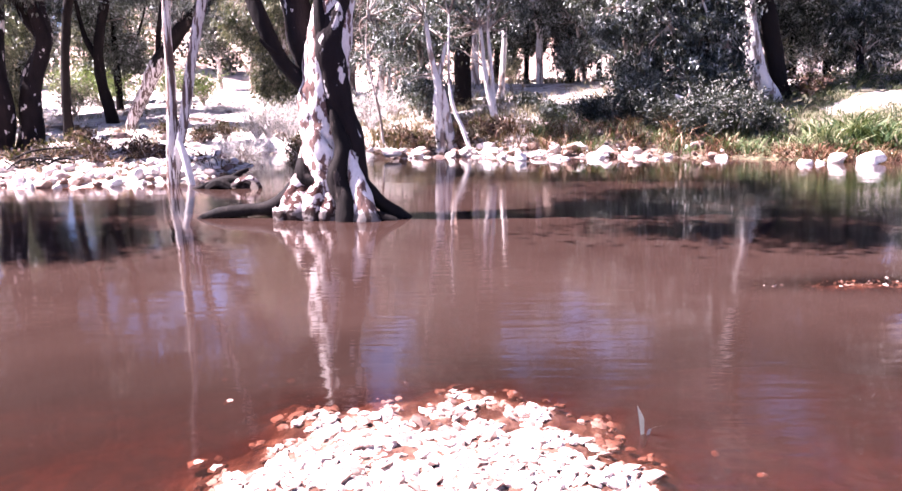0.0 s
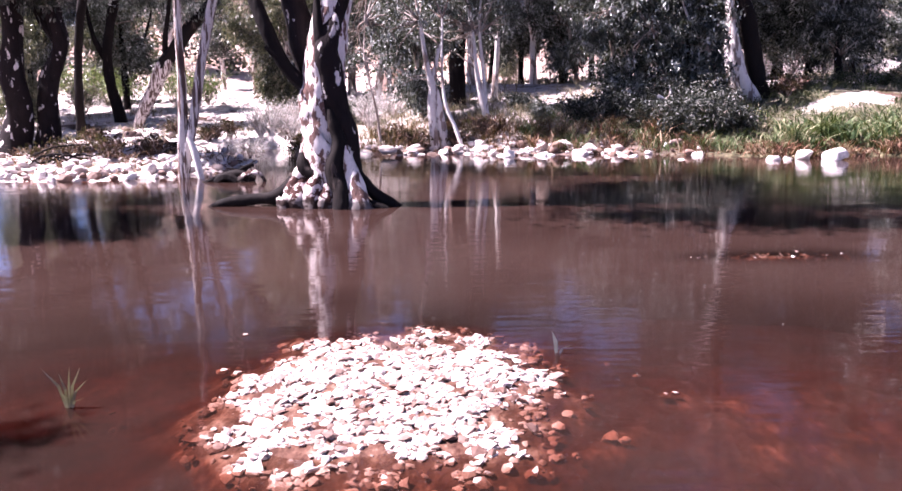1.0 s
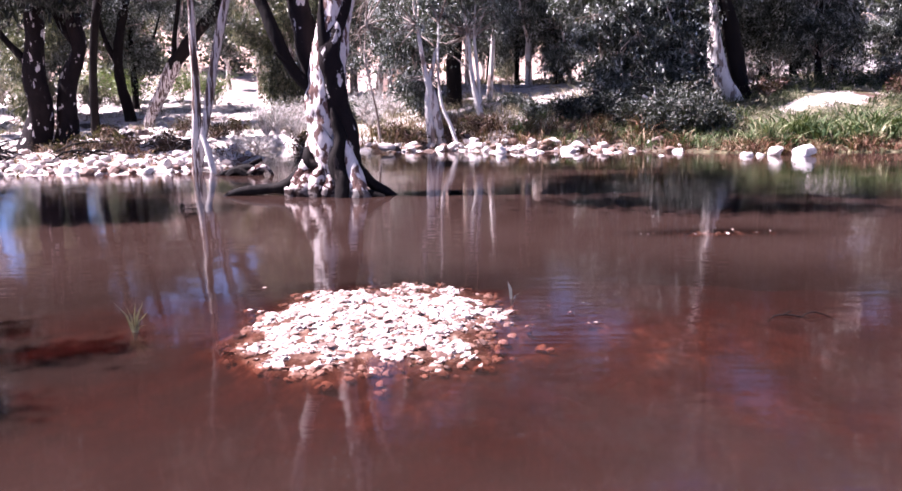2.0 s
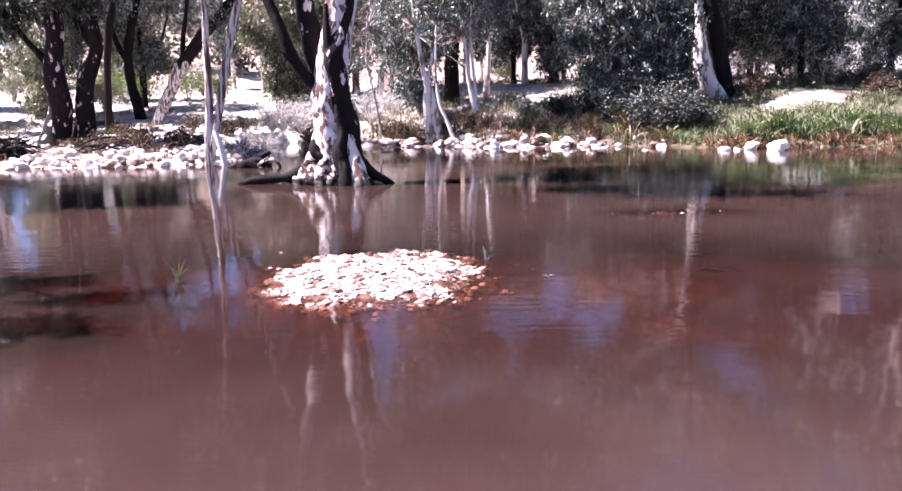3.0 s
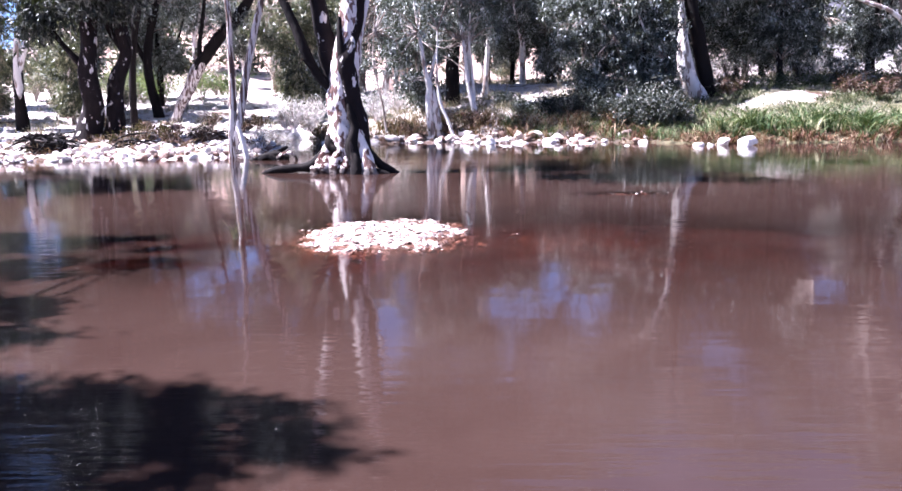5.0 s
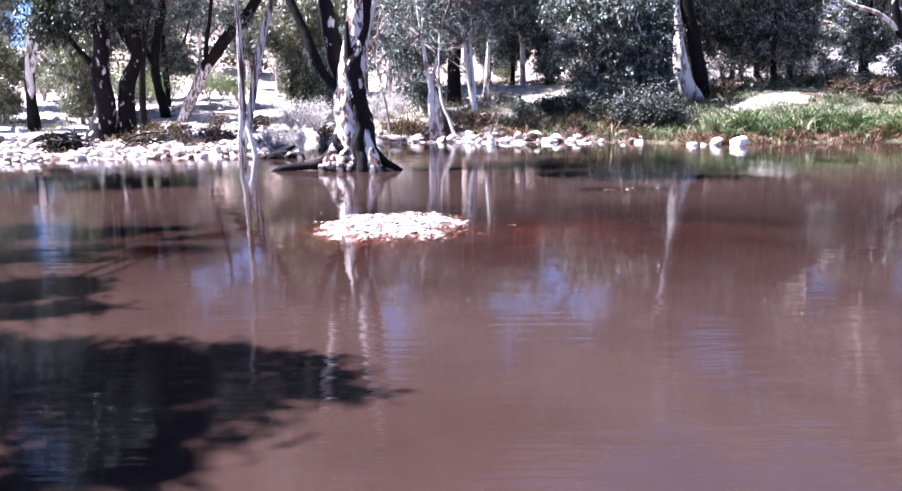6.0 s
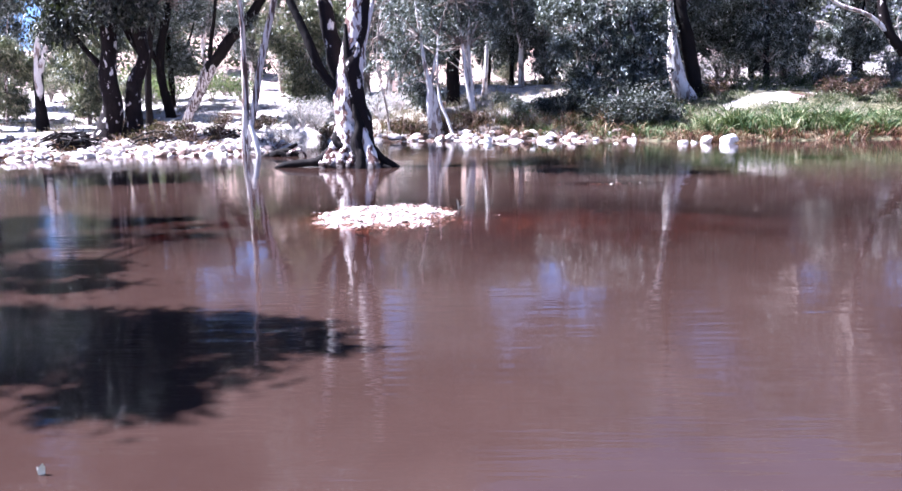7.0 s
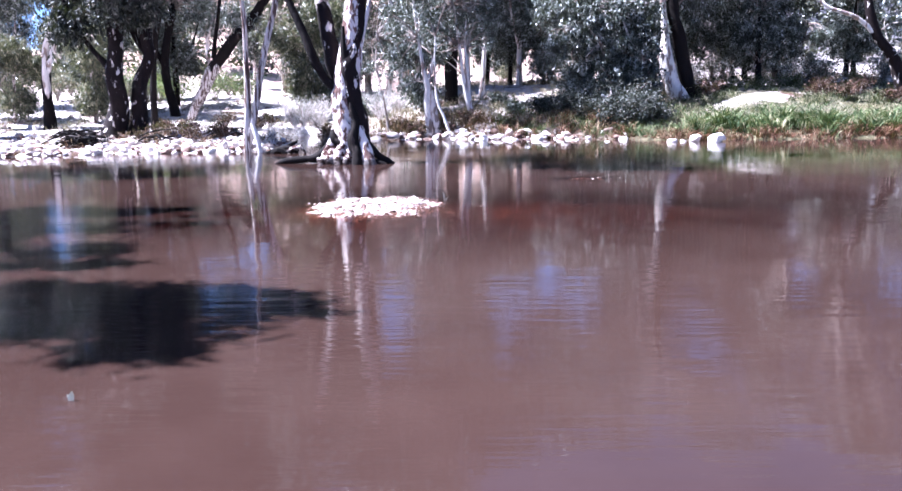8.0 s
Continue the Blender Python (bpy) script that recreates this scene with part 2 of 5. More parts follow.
def spline(points, step):
    """A smooth line (Catmull-Rom) through points of any width, in even steps."""
    p = np.asarray(points, float)
    p = np.vstack([2 * p[0] - p[1], p, 2 * p[-1] - p[-2]])
    out = []
    for i in range(1, len(p) - 2):
        n = max(2, int(np.linalg.norm(p[i + 1, :3] - p[i, :3]) / step))
        u = np.arange(n)[:, None] / n
        a, b, c, d = p[i - 1 : i + 3]
        out.append(0.5 * (2 * b + (c - a) * u + (2 * a - 5 * b + 4 * c - d) * u**2 + (3 * b - a - 3 * c + d) * u**3))
    return np.vstack(out + [p[-2][None]])


def tube(points, sides=12, step=0.15, lumps=0.0, seed=0, flare=None, gnarl=0.0):
    """Arrays of a closed tube along points of (x, y, z, radius), with knots and swellings."""
    line = spline(points, step)
    c, r = line[:, :3], np.maximum(line[:, 3], 0.003)
    t = np.gradient(c, axis=0)
    t /= np.linalg.norm(t, axis=1)[:, None] + 1e-9
    side = np.cross(t, (0.31, 0.87, 0.12))
    side /= np.linalg.norm(side, axis=1)[:, None] + 1e-9
    up = np.cross(t, side)
    ang = np.linspace(0, 2 * np.pi, sides, endpoint=False)
    rr = np.repeat(r[:, None], sides, 1)
    if lumps:
        rng = np.random.default_rng(seed)
        s = np.arange(len(c))[:, None] * step
        for k in range(7):
            rr = rr * (1 + lumps * 0.5 * np.sin(ang[None] * rng.integers(1, 5) + s * rng.uniform(0.4, 5.5) + rng.uniform(0, 6.3)))
    if flare:
        # buttress roots: (height of the flare, angle, how far out, sharpness) round the foot
        low = np.exp(-np.maximum(c[:, 2] - c[0, 2] - 0.35, 0) / flare[0])[:, None]
        for a, far, sharp in flare[1]:
            rr = rr + low * far * np.exp(sharp * (np.cos(ang[None] - a) - 1))
    if gnarl:
        # burls and hollows, stronger towards the foot
        for i in range(len(c)):
            amount = gnarl * (0.35 + 0.65 * math.exp(-max(c[i][2], 0.0) / 0.9))
            for j in range(sides):
                q = Vector(c[i] + r[i] * (np.cos(ang[j]) * side[i] + np.sin(ang[j]) * up[i]))
                rr[i, j] *= 1 + amount * (noise.noise(q * 2.6) + 0.7 * noise.noise(q * 6.0) + 0.35 * noise.noise(q * 13.0))
    v = c[:, None] + rr[:, :, None] * (np.cos(ang)[None, :, None] * side[:, None] + np.sin(ang)[None, :, None] * up[:, None])
    n = len(c)
    v = np.vstack([v.reshape(-1, 3), c[:1], c[-1:]])
    i, j = np.meshgrid(np.arange(n - 1), np.arange(sides), indexing="ij")
    a, b = i * sides + j, i * sides + (j + 1) % sides
    f = np.stack([a, b, b + sides, a + sides], -1).reshape(-1, 4)
    j = np.arange(sides)
    low = np.stack([np.full(sides, n * sides), (j + 1) % sides, j, j], -1)
    k = (n - 1) * sides
    high = np.stack([np.full(sides, n * sides + 1), k + j, k + (j + 1) % sides, k + (j + 1) % sides], -1)
    return v, f, low, high


def join(pieces):
    vs, fs, n = [], [], 0
    for v, f in pieces:
        vs.append(v)
        fs.append(f + n)
        n += len(v)
    return np.vstack(vs), np.vstack(fs)


def tube_mesh(name, points, material, base=(0, 0, 0), sides=12, step=0.15, lumps=0.0, seed=0, flare=None, gnarl=0.0):
    v, f, _, _ = tube(points, sides, step, lumps, seed, flare, gnarl)
    return mesh_of(name, v - np.asarray(base), f, material)


def blades(p, d, length, width, rng, bend=0.0):
    """Arrays of leaves: a folded lance for each place p, along d."""
    n = len(p)
    d = d / (np.linalg.norm(d, axis=1)[:, None] + 1e-9)
    s = np.cross(d, rng.normal(size=(n, 3)))
    s /= np.linalg.norm(s, axis=1)[:, None] + 1e-9
    out = np.cross(d, s)
    length, width = np.broadcast_to(length, n)[:, None], np.broadcast_to(width, n)[:, None]
    mid = p + d * length * 0.45 + out * length * bend
    v = np.stack([p, mid + s * width, p + d * length, mid - s * width], 1).reshape(-1, 3)
    return v, np.arange(4 * n).reshape(-1, 4)


# ---- the lie of the land ----
SHORE_X = (-60, -14, -11, -9.6, -8, -6.3, -5, -4.35, -3.9, -2.5, -0.8, 0.5, 1.8, 3.1, 4.8, 6.5, 7.8, 9.4, 11.2, 14, 20, 60)
SHORE_Y = (12, 13.2, 13.7, 14.4, 14.7, 14.5, 14.9, 15.2, 20.4, 20.6, 20.1, 20.3, 19.2, 19.4, 18.9, 18.2, 17.4, 17.3, 17.2, 17.3, 17, 16)


def wobble(x, y, size, seed=0.0):
    """Smooth unevenness of about -1 to 1, from a few crossing waves."""
    x, y = np.asarray(x) / size + seed * 1.7, np.asarray(y) / size - seed * 2.3
    return (np.sin(x * 1.0 + 1.3 * np.sin(y * 0.7)) + np.sin(y * 1.3 + 1.1 * np.sin(x * 0.9 + 2)) + 0.6 * np.sin(2.3 * x - 1.9 * y + 1)) / 2.6


def beyond_shore(x, y):
    """Metres from the water's edge: positive on land."""
    far = (y - np.interp(x, SHORE_X, SHORE_Y) + 0.25 * wobble(x, y, 0.5) + 0.12 * wobble(x, y, 0.2, 3)) * np.where((x > -4.6) & (x < -3.7), 0.2, 1.0)
    left = np.interp(y, (-20, 0, 13, 16), (-8, -8, -13, -30)) - x
    right = x - 17.5
    back = -12.5 - y
    pool = 1.0 - np.hypot((x + 5.0) / 1.5, (y - 21.0) / 2.6)
    d = np.maximum(np.maximum(far, left), np.maximum(right, back))
    return np.where(pool > 0, np.minimum(d, -pool), d)


def shoal(x, y):
    """The gravel shoal: how high it stands, with its low tail under water."""
    r = np.hypot((x - 0.37) / 0.96, (y - 3.42) / 1.2) + 0.16 * wobble(x, y, 0.16) + 0.1 * wobble(x, y, 0.06, 2)
    top = 0.03 - 0.075 * np.clip(r, 0, 3) ** 3 - 0.02 * np.clip(3.6 - y, 0, 2) ** 1.3
    q = np.hypot((x - 2.1) / 1.7, (y - 3.2) / 1.0) + 0.12 * wobble(x, y, 0.2, 5)
    tail = -0.056 - 0.1 * np.clip(q, 0, 3) ** 3 + 0.02 * wobble(x, y, 0.13, 7)
    e = np.hypot((x - 3.5) / 0.8, (y - 6.7) / 0.24)
    a = np.hypot((x - 1.3) / 4.4, (y - 3.1) / 1.9) + 0.12 * wobble(x, y, 0.4, 9)
    apron = -0.08 - 0.07 * np.clip(a, 0, 4) ** 4 + 0.03 * wobble(x, y, 0.3, 11)
    spit = -0.008 - 0.2 * np.clip(e, 0, 4) ** 2
    return np.maximum(np.maximum(top, tail), np.maximum(apron, spit))


def land(x, y):
    """The height of the ground."""
    x, y = np.asarray(x, float), np.asarray(y, float)
    d = beyond_shore(x, y)
    low = np.interp(d, (0, 0.6, 1.5, 5, 15, 18, 26, 34, 45), (0, 0.1, 0.18, 0.26, 0.33, 0.42, 1.25, 1.9, 2.3))
    high = np.interp(d, (0, 0.5, 1.2, 2.5, 4.4, 6.5, 10, 13, 15, 30), (0, 0.1, 0.33, 0.6, 0.92, 1.2, 1.38, 1.85, 1.95, 2.1))
    share = np.clip((x + 5) / 5, 0, 1)
    h = low * (1 - share) + high * share
    h = h + (0.07 * wobble(x, y, 0.8) + 0.03 * wobble(x, y, 0.3, 4)) * np.clip(d / 1.5, 0, 1)
    h = h + 0.3 * np.clip((x - 10) / 1.5, 0, 1) * np.interp(d, (2.5, 6, 10, 16), (0, 1, 1, 0))
    bed = np.maximum(-0.05 + 0.4 * d, -0.9)
    bed = np.maximum(bed, shoal(x, y))
    h = np.where(d > 0, h, np.minimum(bed, np.where(d > -0.3, 0.02, 1)))
    away = np.hypot(x, y)
    az = np.degrees(np.arctan2(x, np.maximum(y, 0.1)))
    crest = np.interp(az, (-90, -32, -25, -19, -8, 5, 20, 40, 90), (4, 5, 8, 17, 21, 20, 19, 16, 8))
    rise = np.clip((away - 48) / 80, 0, 1)
    hill = crest * rise * rise * (3 - 2 * rise) * (1 + 0.12 * wobble(x, y, 9) + 0.05 * wobble(x, y, 3, 2))
    return h + np.where(y > 0, hill, 0.3 * hill)


def lines(near, fine, wide, medium, end):
    """Grid lines: fine within near, medium within wide, growing to the end."""
    a = np.arange(near[0], near[1], fine)
    b, c = np.arange(wide[0], near[0], medium), np.arange(near[1], wide[1], medium)
    grow = np.cumsum(medium * 1.16 ** np.arange(1, 80))
    grow = grow[grow < end]
    return np.concatenate([wide[0] - grow[::-1], b, a, c, wide[1] + grow])


def sheet(name, xs, ys, height, material):
    gx, gy = np.meshgrid(xs, ys)
    v = np.stack([gx, gy, height(gx, gy)], -1).reshape(-1, 3)
    n, k = len(xs), len(ys)
    i, j = np.meshgrid(np.arange(k - 1), np.arange(n - 1), indexing="ij")
    a = i * n + j
    f = np.stack([a, a + 1, a + n + 1, a + n], -1).reshape(-1, 4)
    return mesh_of(name, v, f, material), gx, gy


XS = lines((-1.3, 4.2), 0.06, (-18, 20), 0.22, 1800)
YS = lines((2.0, 7.0), 0.06, (-16, 40), 0.22, 1800)
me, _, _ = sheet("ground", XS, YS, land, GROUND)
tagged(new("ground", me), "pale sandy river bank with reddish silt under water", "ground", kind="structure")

WX, WY = XS[(XS > -32) & (XS < 22)], YS[(YS > -16) & (YS < 27)]
me, gx, gy = sheet("water", WX, WY, lambda x, y: np.zeros_like(x), WATER)
depth = np.maximum(0.0, -land(gx, gy)).ravel()
attr = me.attributes.new("shallow", "FLOAT", "POINT")
attr.data.foreach_set("value", np.clip(0.88 * np.exp(-4.6 * depth), 0, 1).astype(np.float32))
tagged(new("water", me), "still muddy red-brown pond water reflecting the trees", "water", kind="structure")


def on_land(x, y):
    return float(land(x, y))


# ---- trees ----
def crown_meshes(anchors, blobs, clumps, per, size, leaf, rng, base, spread=0.18, twig=BARK_TWIG, twig_r=0.014, hang=1.0):
    """Leaves in many small hanging clumps within ellipsoids, and the thin branches that carry them."""
    anchors, blobs = np.asarray(anchors, float), np.asarray(blobs, float)
    vol = (blobs[:, 3] * blobs[:, 4] * blobs[:, 5]) ** 0.62
    pick = rng.choice(len(blobs), clumps, p=vol / vol.sum())
    u = rng.normal(size=(clumps, 3))
    u /= np.linalg.norm(u, axis=1)[:, None]
    u *= (rng.uniform(0.08, 1, clumps) ** 0.45)[:, None]
    at = blobs[pick, :3] + u * blobs[pick, 3:]
    pieces = []
    for c in at[rng.permutation(clumps)[: min(clumps, 90)]]:
        a = anchors[np.argmin(np.linalg.norm(anchors - c, axis=1) + rng.uniform(0, 1.2, len(anchors)))]
        m = (a + c) / 2 + rng.normal(size=3) * 0.12 * np.linalg.norm(c - a) + (0, 0, 0.1 * np.linalg.norm(c - a))
        v, f, _, _ = tube([(*a, twig_r * 2.2), (*m, twig_r * 1.3), (*c, twig_r * 0.5)], 5, 0.35)
        pieces.append((v, f))
    tv, tf = join(pieces)
    n = clumps * per
    own = np.repeat(np.arange(clumps), per)
    scale = rng.uniform(0.45, 1.35, clumps)[own][:, None]
    p = at[own] + rng.normal(size=(n, 3)) * spread * scale * (1, 1, 1.1)
    d = rng.normal(size=(n, 3)) * 0.75 + (0, 0, -hang)
    lv, lf = blades(p, d, size * rng.uniform(0.6, 1.3, n), size * 0.16 * rng.uniform(0.7, 1.3, n), rng, 0.06)
    base = np.asarray(base)
    return mesh_of("crown", lv - base, lf, leaf, False), mesh_of("branchwork", tv - base, tf, twig)


def tree(label, limbs, blobs, clumps, per, size, leaf, seed, name="gum_tree", lumps=0.09, spread=0.18, group="", twig=BARK_TWIG, hang=1.0, flare=None, gnarl=0.0):
    """limbs: (part name, bark, points, sides). The first one is the trunk."""
    rng = np.random.default_rng(seed)
    base = np.array(limbs[0][2][0][:3], float)
    thing = root(name, base, label, "tree", group)
    ends = []
    for k, (kind, skin, pts, sides) in enumerate(limbs):
        pts = [tuple(p) for p in pts]
        if k == 0:
            x, y, z, r = pts[0]
            pts = [(x - 0.02, y, z - 0.35, r * 1.25)] + pts
        part(kind, tube_mesh(kind, pts, skin, base, sides, 0.05 if gnarl else 0.09, lumps, seed * 10 + k, None if k else flare, gnarl), thing)
        ends += [p[:3] for p in pts[len(pts) // 2 :]]
    if clumps:
        c, t = crown_meshes(ends, blobs, clumps, per, size, leaf, rng, base, spread, twig, hang=hang)
        part("crown", c, thing)
        tagged(part("branchwork", t, thing), kind="stuff")
    return thing


# the large forked gum in the water
BIG = [
    ("trunk", BARK_MOTTLED, [(-1.06, 10.7, 0.0, 0.35), (-1.1, 10.7, 0.36, 0.31), (-1.15, 10.7, 0.69, 0.31), (-1.15, 10.7, 1.16, 0.295), (-1.12, 10.7, 1.63, 0.28), (-1.06, 10.7, 2.06, 0.27), (-0.98, 10.7, 2.48, 0.25), (-0.93, 10.7, 2.93, 0.235), (-0.9, 10.75, 3.4, 0.2), (-0.86, 10.9, 4.6, 0.16), (-0.6, 11.0, 6.2, 0.12), (0.0, 11.1, 7.8, 0.07)], 44),
    ("limb", BARK_SCARRED, [(-1.16, 10.78, 1.45, 0.14), (-1.36, 10.85, 2.02, 0.18), (-1.5, 10.95, 2.64, 0.178), (-1.61, 11.05, 3.2, 0.165), (-1.66, 11.1, 3.45, 0.14)], 14),
    ("limb", BARK_WHITE, [(-1.6, 11.04, 3.15, 0.12), (-1.65, 11.09, 3.4, 0.145), (-1.9, 11.3, 4.4, 0.12), (-2.3, 11.6, 6.3, 0.07)], 14),
    ("limb", BARK_DARK, [(-1.25, 10.68, 1.5, 0.1), (-1.62, 10.68, 1.87, 0.095), (-1.84, 10.68, 2.34, 0.095), (-2.08, 10.78, 2.9, 0.09), (-2.37, 10.9, 3.55, 0.08), (-3.0, 11.1, 5.2, 0.05)], 12),
    ("limb", BARK_WHITE, [(-0.84, 10.68, 2.3, 0.06), (-0.76, 10.66, 2.6, 0.048), (-0.61, 10.6, 3.15, 0.042), (-0.2, 10.3, 4.6, 0.03), (0.6, 10.2, 6.0, 0.02)], 10),
    # dark lengths of bark that put the shade of the trunk's right side into shape
    ("strand", BARK_SCARRED, [(-0.74, 10.53, 0.35, 0.13), (-0.8, 10.56, 0.72, 0.17), (-0.86, 10.58, 1.0, 0.19), (-0.96, 10.54, 1.35, 0.185), (-1.01, 10.53, 1.75, 0.18), (-1.04, 10.53, 2.1, 0.16), (-0.9, 10.58, 2.5, 0.12), (-0.78, 10.62, 2.95, 0.11), (-0.72, 10.68, 3.5, 0.09), (-0.6, 10.8, 4.4, 0.06)], 18),
    ("strand", BARK_DARK, [(-1.02, 10.5, 1.8, 0.08), (-1.08, 10.5, 2.15, 0.1), (-1.13, 10.52, 2.5, 0.07), (-1.14, 10.58, 2.9, 0.03)], 14),
    ("stub", BARK_DARK, [(-1.6, 10.66, 1.95, 0.05), (-1.75, 10.6, 2.02, 0.035), (-1.86, 10.58, 2.14, 0.02)], 8),
    ("root", BARK_DARK, [(-0.92, 10.6, 0.75, 0.14), (-0.72, 10.5, 0.42, 0.12), (-0.44, 10.46, 0.15, 0.09), (-0.1, 10.42, -0.06, 0.06)], 12),
    ("root", BARK_MOTTLED, [(-0.82, 10.36, 0.82, 0.03), (-0.76, 10.32, 0.55, 0.09), (-0.68, 10.27, 0.25, 0.14), (-0.62, 10.22, 0.0, 0.18), (-0.6, 10.2, -0.15, 0.19)], 16),
    # the shadow between the burls and the pale root, modelled as dark bark
    ("strand", BARK_DARK, [(-1.0, 10.46, 1.5, 0.03), (-0.99, 10.41, 1.2, 0.07), (-0.9, 10.38, 0.85, 0.1), (-0.97, 10.3, 0.5, 0.13), (-0.87, 10.22, 0.2, 0.12), (-0.92, 10.14, -0.15, 0.13)], 14),
    ("root", BARK_BURL, [(-1.36, 10.6, 0.55, 0.13), (-1.5, 10.5, 0.3, 0.13), (-1.62, 10.42, 0.08, 0.12), (-1.7, 10.36, -0.12, 0.1)], 14),
    ("root", BARK_DARK, [(-1.45, 10.66, 0.36, 0.15), (-1.75, 10.6, 0.14, 0.12), (-2.1, 10.62, 0.09, 0.085), (-2.55, 10.6, 0.04, 0.065), (-2.85, 10.6, -0.08, 0.045)], 12),
    ("burl", BARK_BURL, [(-1.42, 10.5, 0.36, 0.1), (-1.48, 10.42, 0.14, 0.16), (-1.5, 10.4, -0.1, 0.14)], 18),
    ("knot", BARK_DARK, [(-1.44, 10.54, 0.72, 0.04), (-1.42, 10.48, 0.6, 0.085), (-1.36, 10.44, 0.48, 0.09), (-1.22, 10.4, 0.4, 0.07), (-1.12, 10.38, 0.36, 0.03)], 14),
    ("burl", BARK_BURL, [(-1.76, 10.42, 0.12, 0.04), (-1.7, 10.36, 0.03, 0.085), (-1.66, 10.32, -0.12, 0.09)], 14),
    ("burl", BARK_BURL, [(-1.12, 10.36, 0.3, 0.06), (-1.1, 10.28, 0.1, 0.12), (-1.1, 10.24, -0.12, 0.11)], 14),
    ("burl", BARK_MOTTLED, [(-1.28, 10.42, 1.1, 0.05), (-1.2, 10.4, 0.9, 0.12), (-1.08, 10.38, 0.72, 0.11), (-1.04, 10.38, 0.6, 0.04)], 16),
    ("root", BARK_DARK, [(-0.6, 10.3, 0.08, 0.06), (-0.45, 10.22, 0.04, 0.07), (-0.3, 10.2, -0.02, 0.06), (-0.2, 10.2, -0.1, 0.04)], 10),
    ("burl", BARK_BURL, [(-1.22, 10.46, 0.46, 0.1), (-1.26, 10.38, 0.2, 0.16), (-1.28, 10.34, -0.1, 0.16)], 18),
]
tree("large forked gum with pale mottled trunk rooted in water", BIG,
     [(-1.5, 9.9, 6.7, 1.6, 0.35, 0.35), (-0.2, 9.2, 6.6, 1.5, 0.3, 0.35), (0.5, 11.0, 6.7, 1.9, 0.4, 0.4), (1.5, 12.1, 6.8, 2.6, 0.5, 0.4), (-0.6, 13.0, 6.6, 1.9, 0.45, 0.5), (1.8, 14.0, 6.6, 2.4, 0.7, 0.5), (0.4, 15.3, 6.7, 2.6, 0.6, 0.5), (0.2, 11.2, 8.2, 1.2, 1.0, 0.6), (-2.4, 11.7, 6.9, 0.8, 0.7, 0.5)], 1050, 36, 0.2, LEAF_GUM, 1, lumps=0.05, gnarl=0.27, spread=0.3, flare=(0.22, [(0.3, 0.14, 6), (1.5, 0.16, 12), (2.6, 0.1, 12), (3.5, 0.16, 10), (4.6, 0.14, 13), (5.5, 0.16, 11)]))

# the slender twin stems at the end of the stony bar
tree("slender gum with twin pale stems on river stones", [
    ("trunk", BARK_STREAKED, [(-4.62, 14.9, 0.05, 0.11), (-4.6, 14.9, 0.4, 0.1), (-4.53, 14.9, 1.23, 0.085), (-4.5, 14.9, 2.54, 0.073), (-4.51, 14.9, 3.7, 0.062), (-4.7, 15.0, 5.4, 0.04), (-4.9, 15.1, 6.6, 0.02)], 12),
    ("stem", BARK_STREAKED, [(-4.58, 14.88, 0.1, 0.1), (-4.5, 14.88, 0.5, 0.095), (-4.32, 14.9, 1.17, 0.09), (-4.1, 14.9, 2.18, 0.088), (-3.83, 14.9, 3.23, 0.078), (-3.69, 14.9, 3.69, 0.072), (-3.3, 15.0, 5.3, 0.05), (-2.9, 15.2, 6.8, 0.02)], 12),
    ("root", BARK_WHITE, [(-4.4, 14.75, 0.78, 0.05), (-4.29, 14.7, 0.45, 0.066), (-4.2, 14.66, 0.0, 0.06), (-4.17, 14.64, -0.2, 0.05)], 10),
], [(-4.8, 15.2, 6.9, 1.5, 1.5, 1.0), (-3.0, 15.3, 7.0, 1.6, 1.5, 1.1)], 64, 51, 0.12, LEAF_GUM, 2)

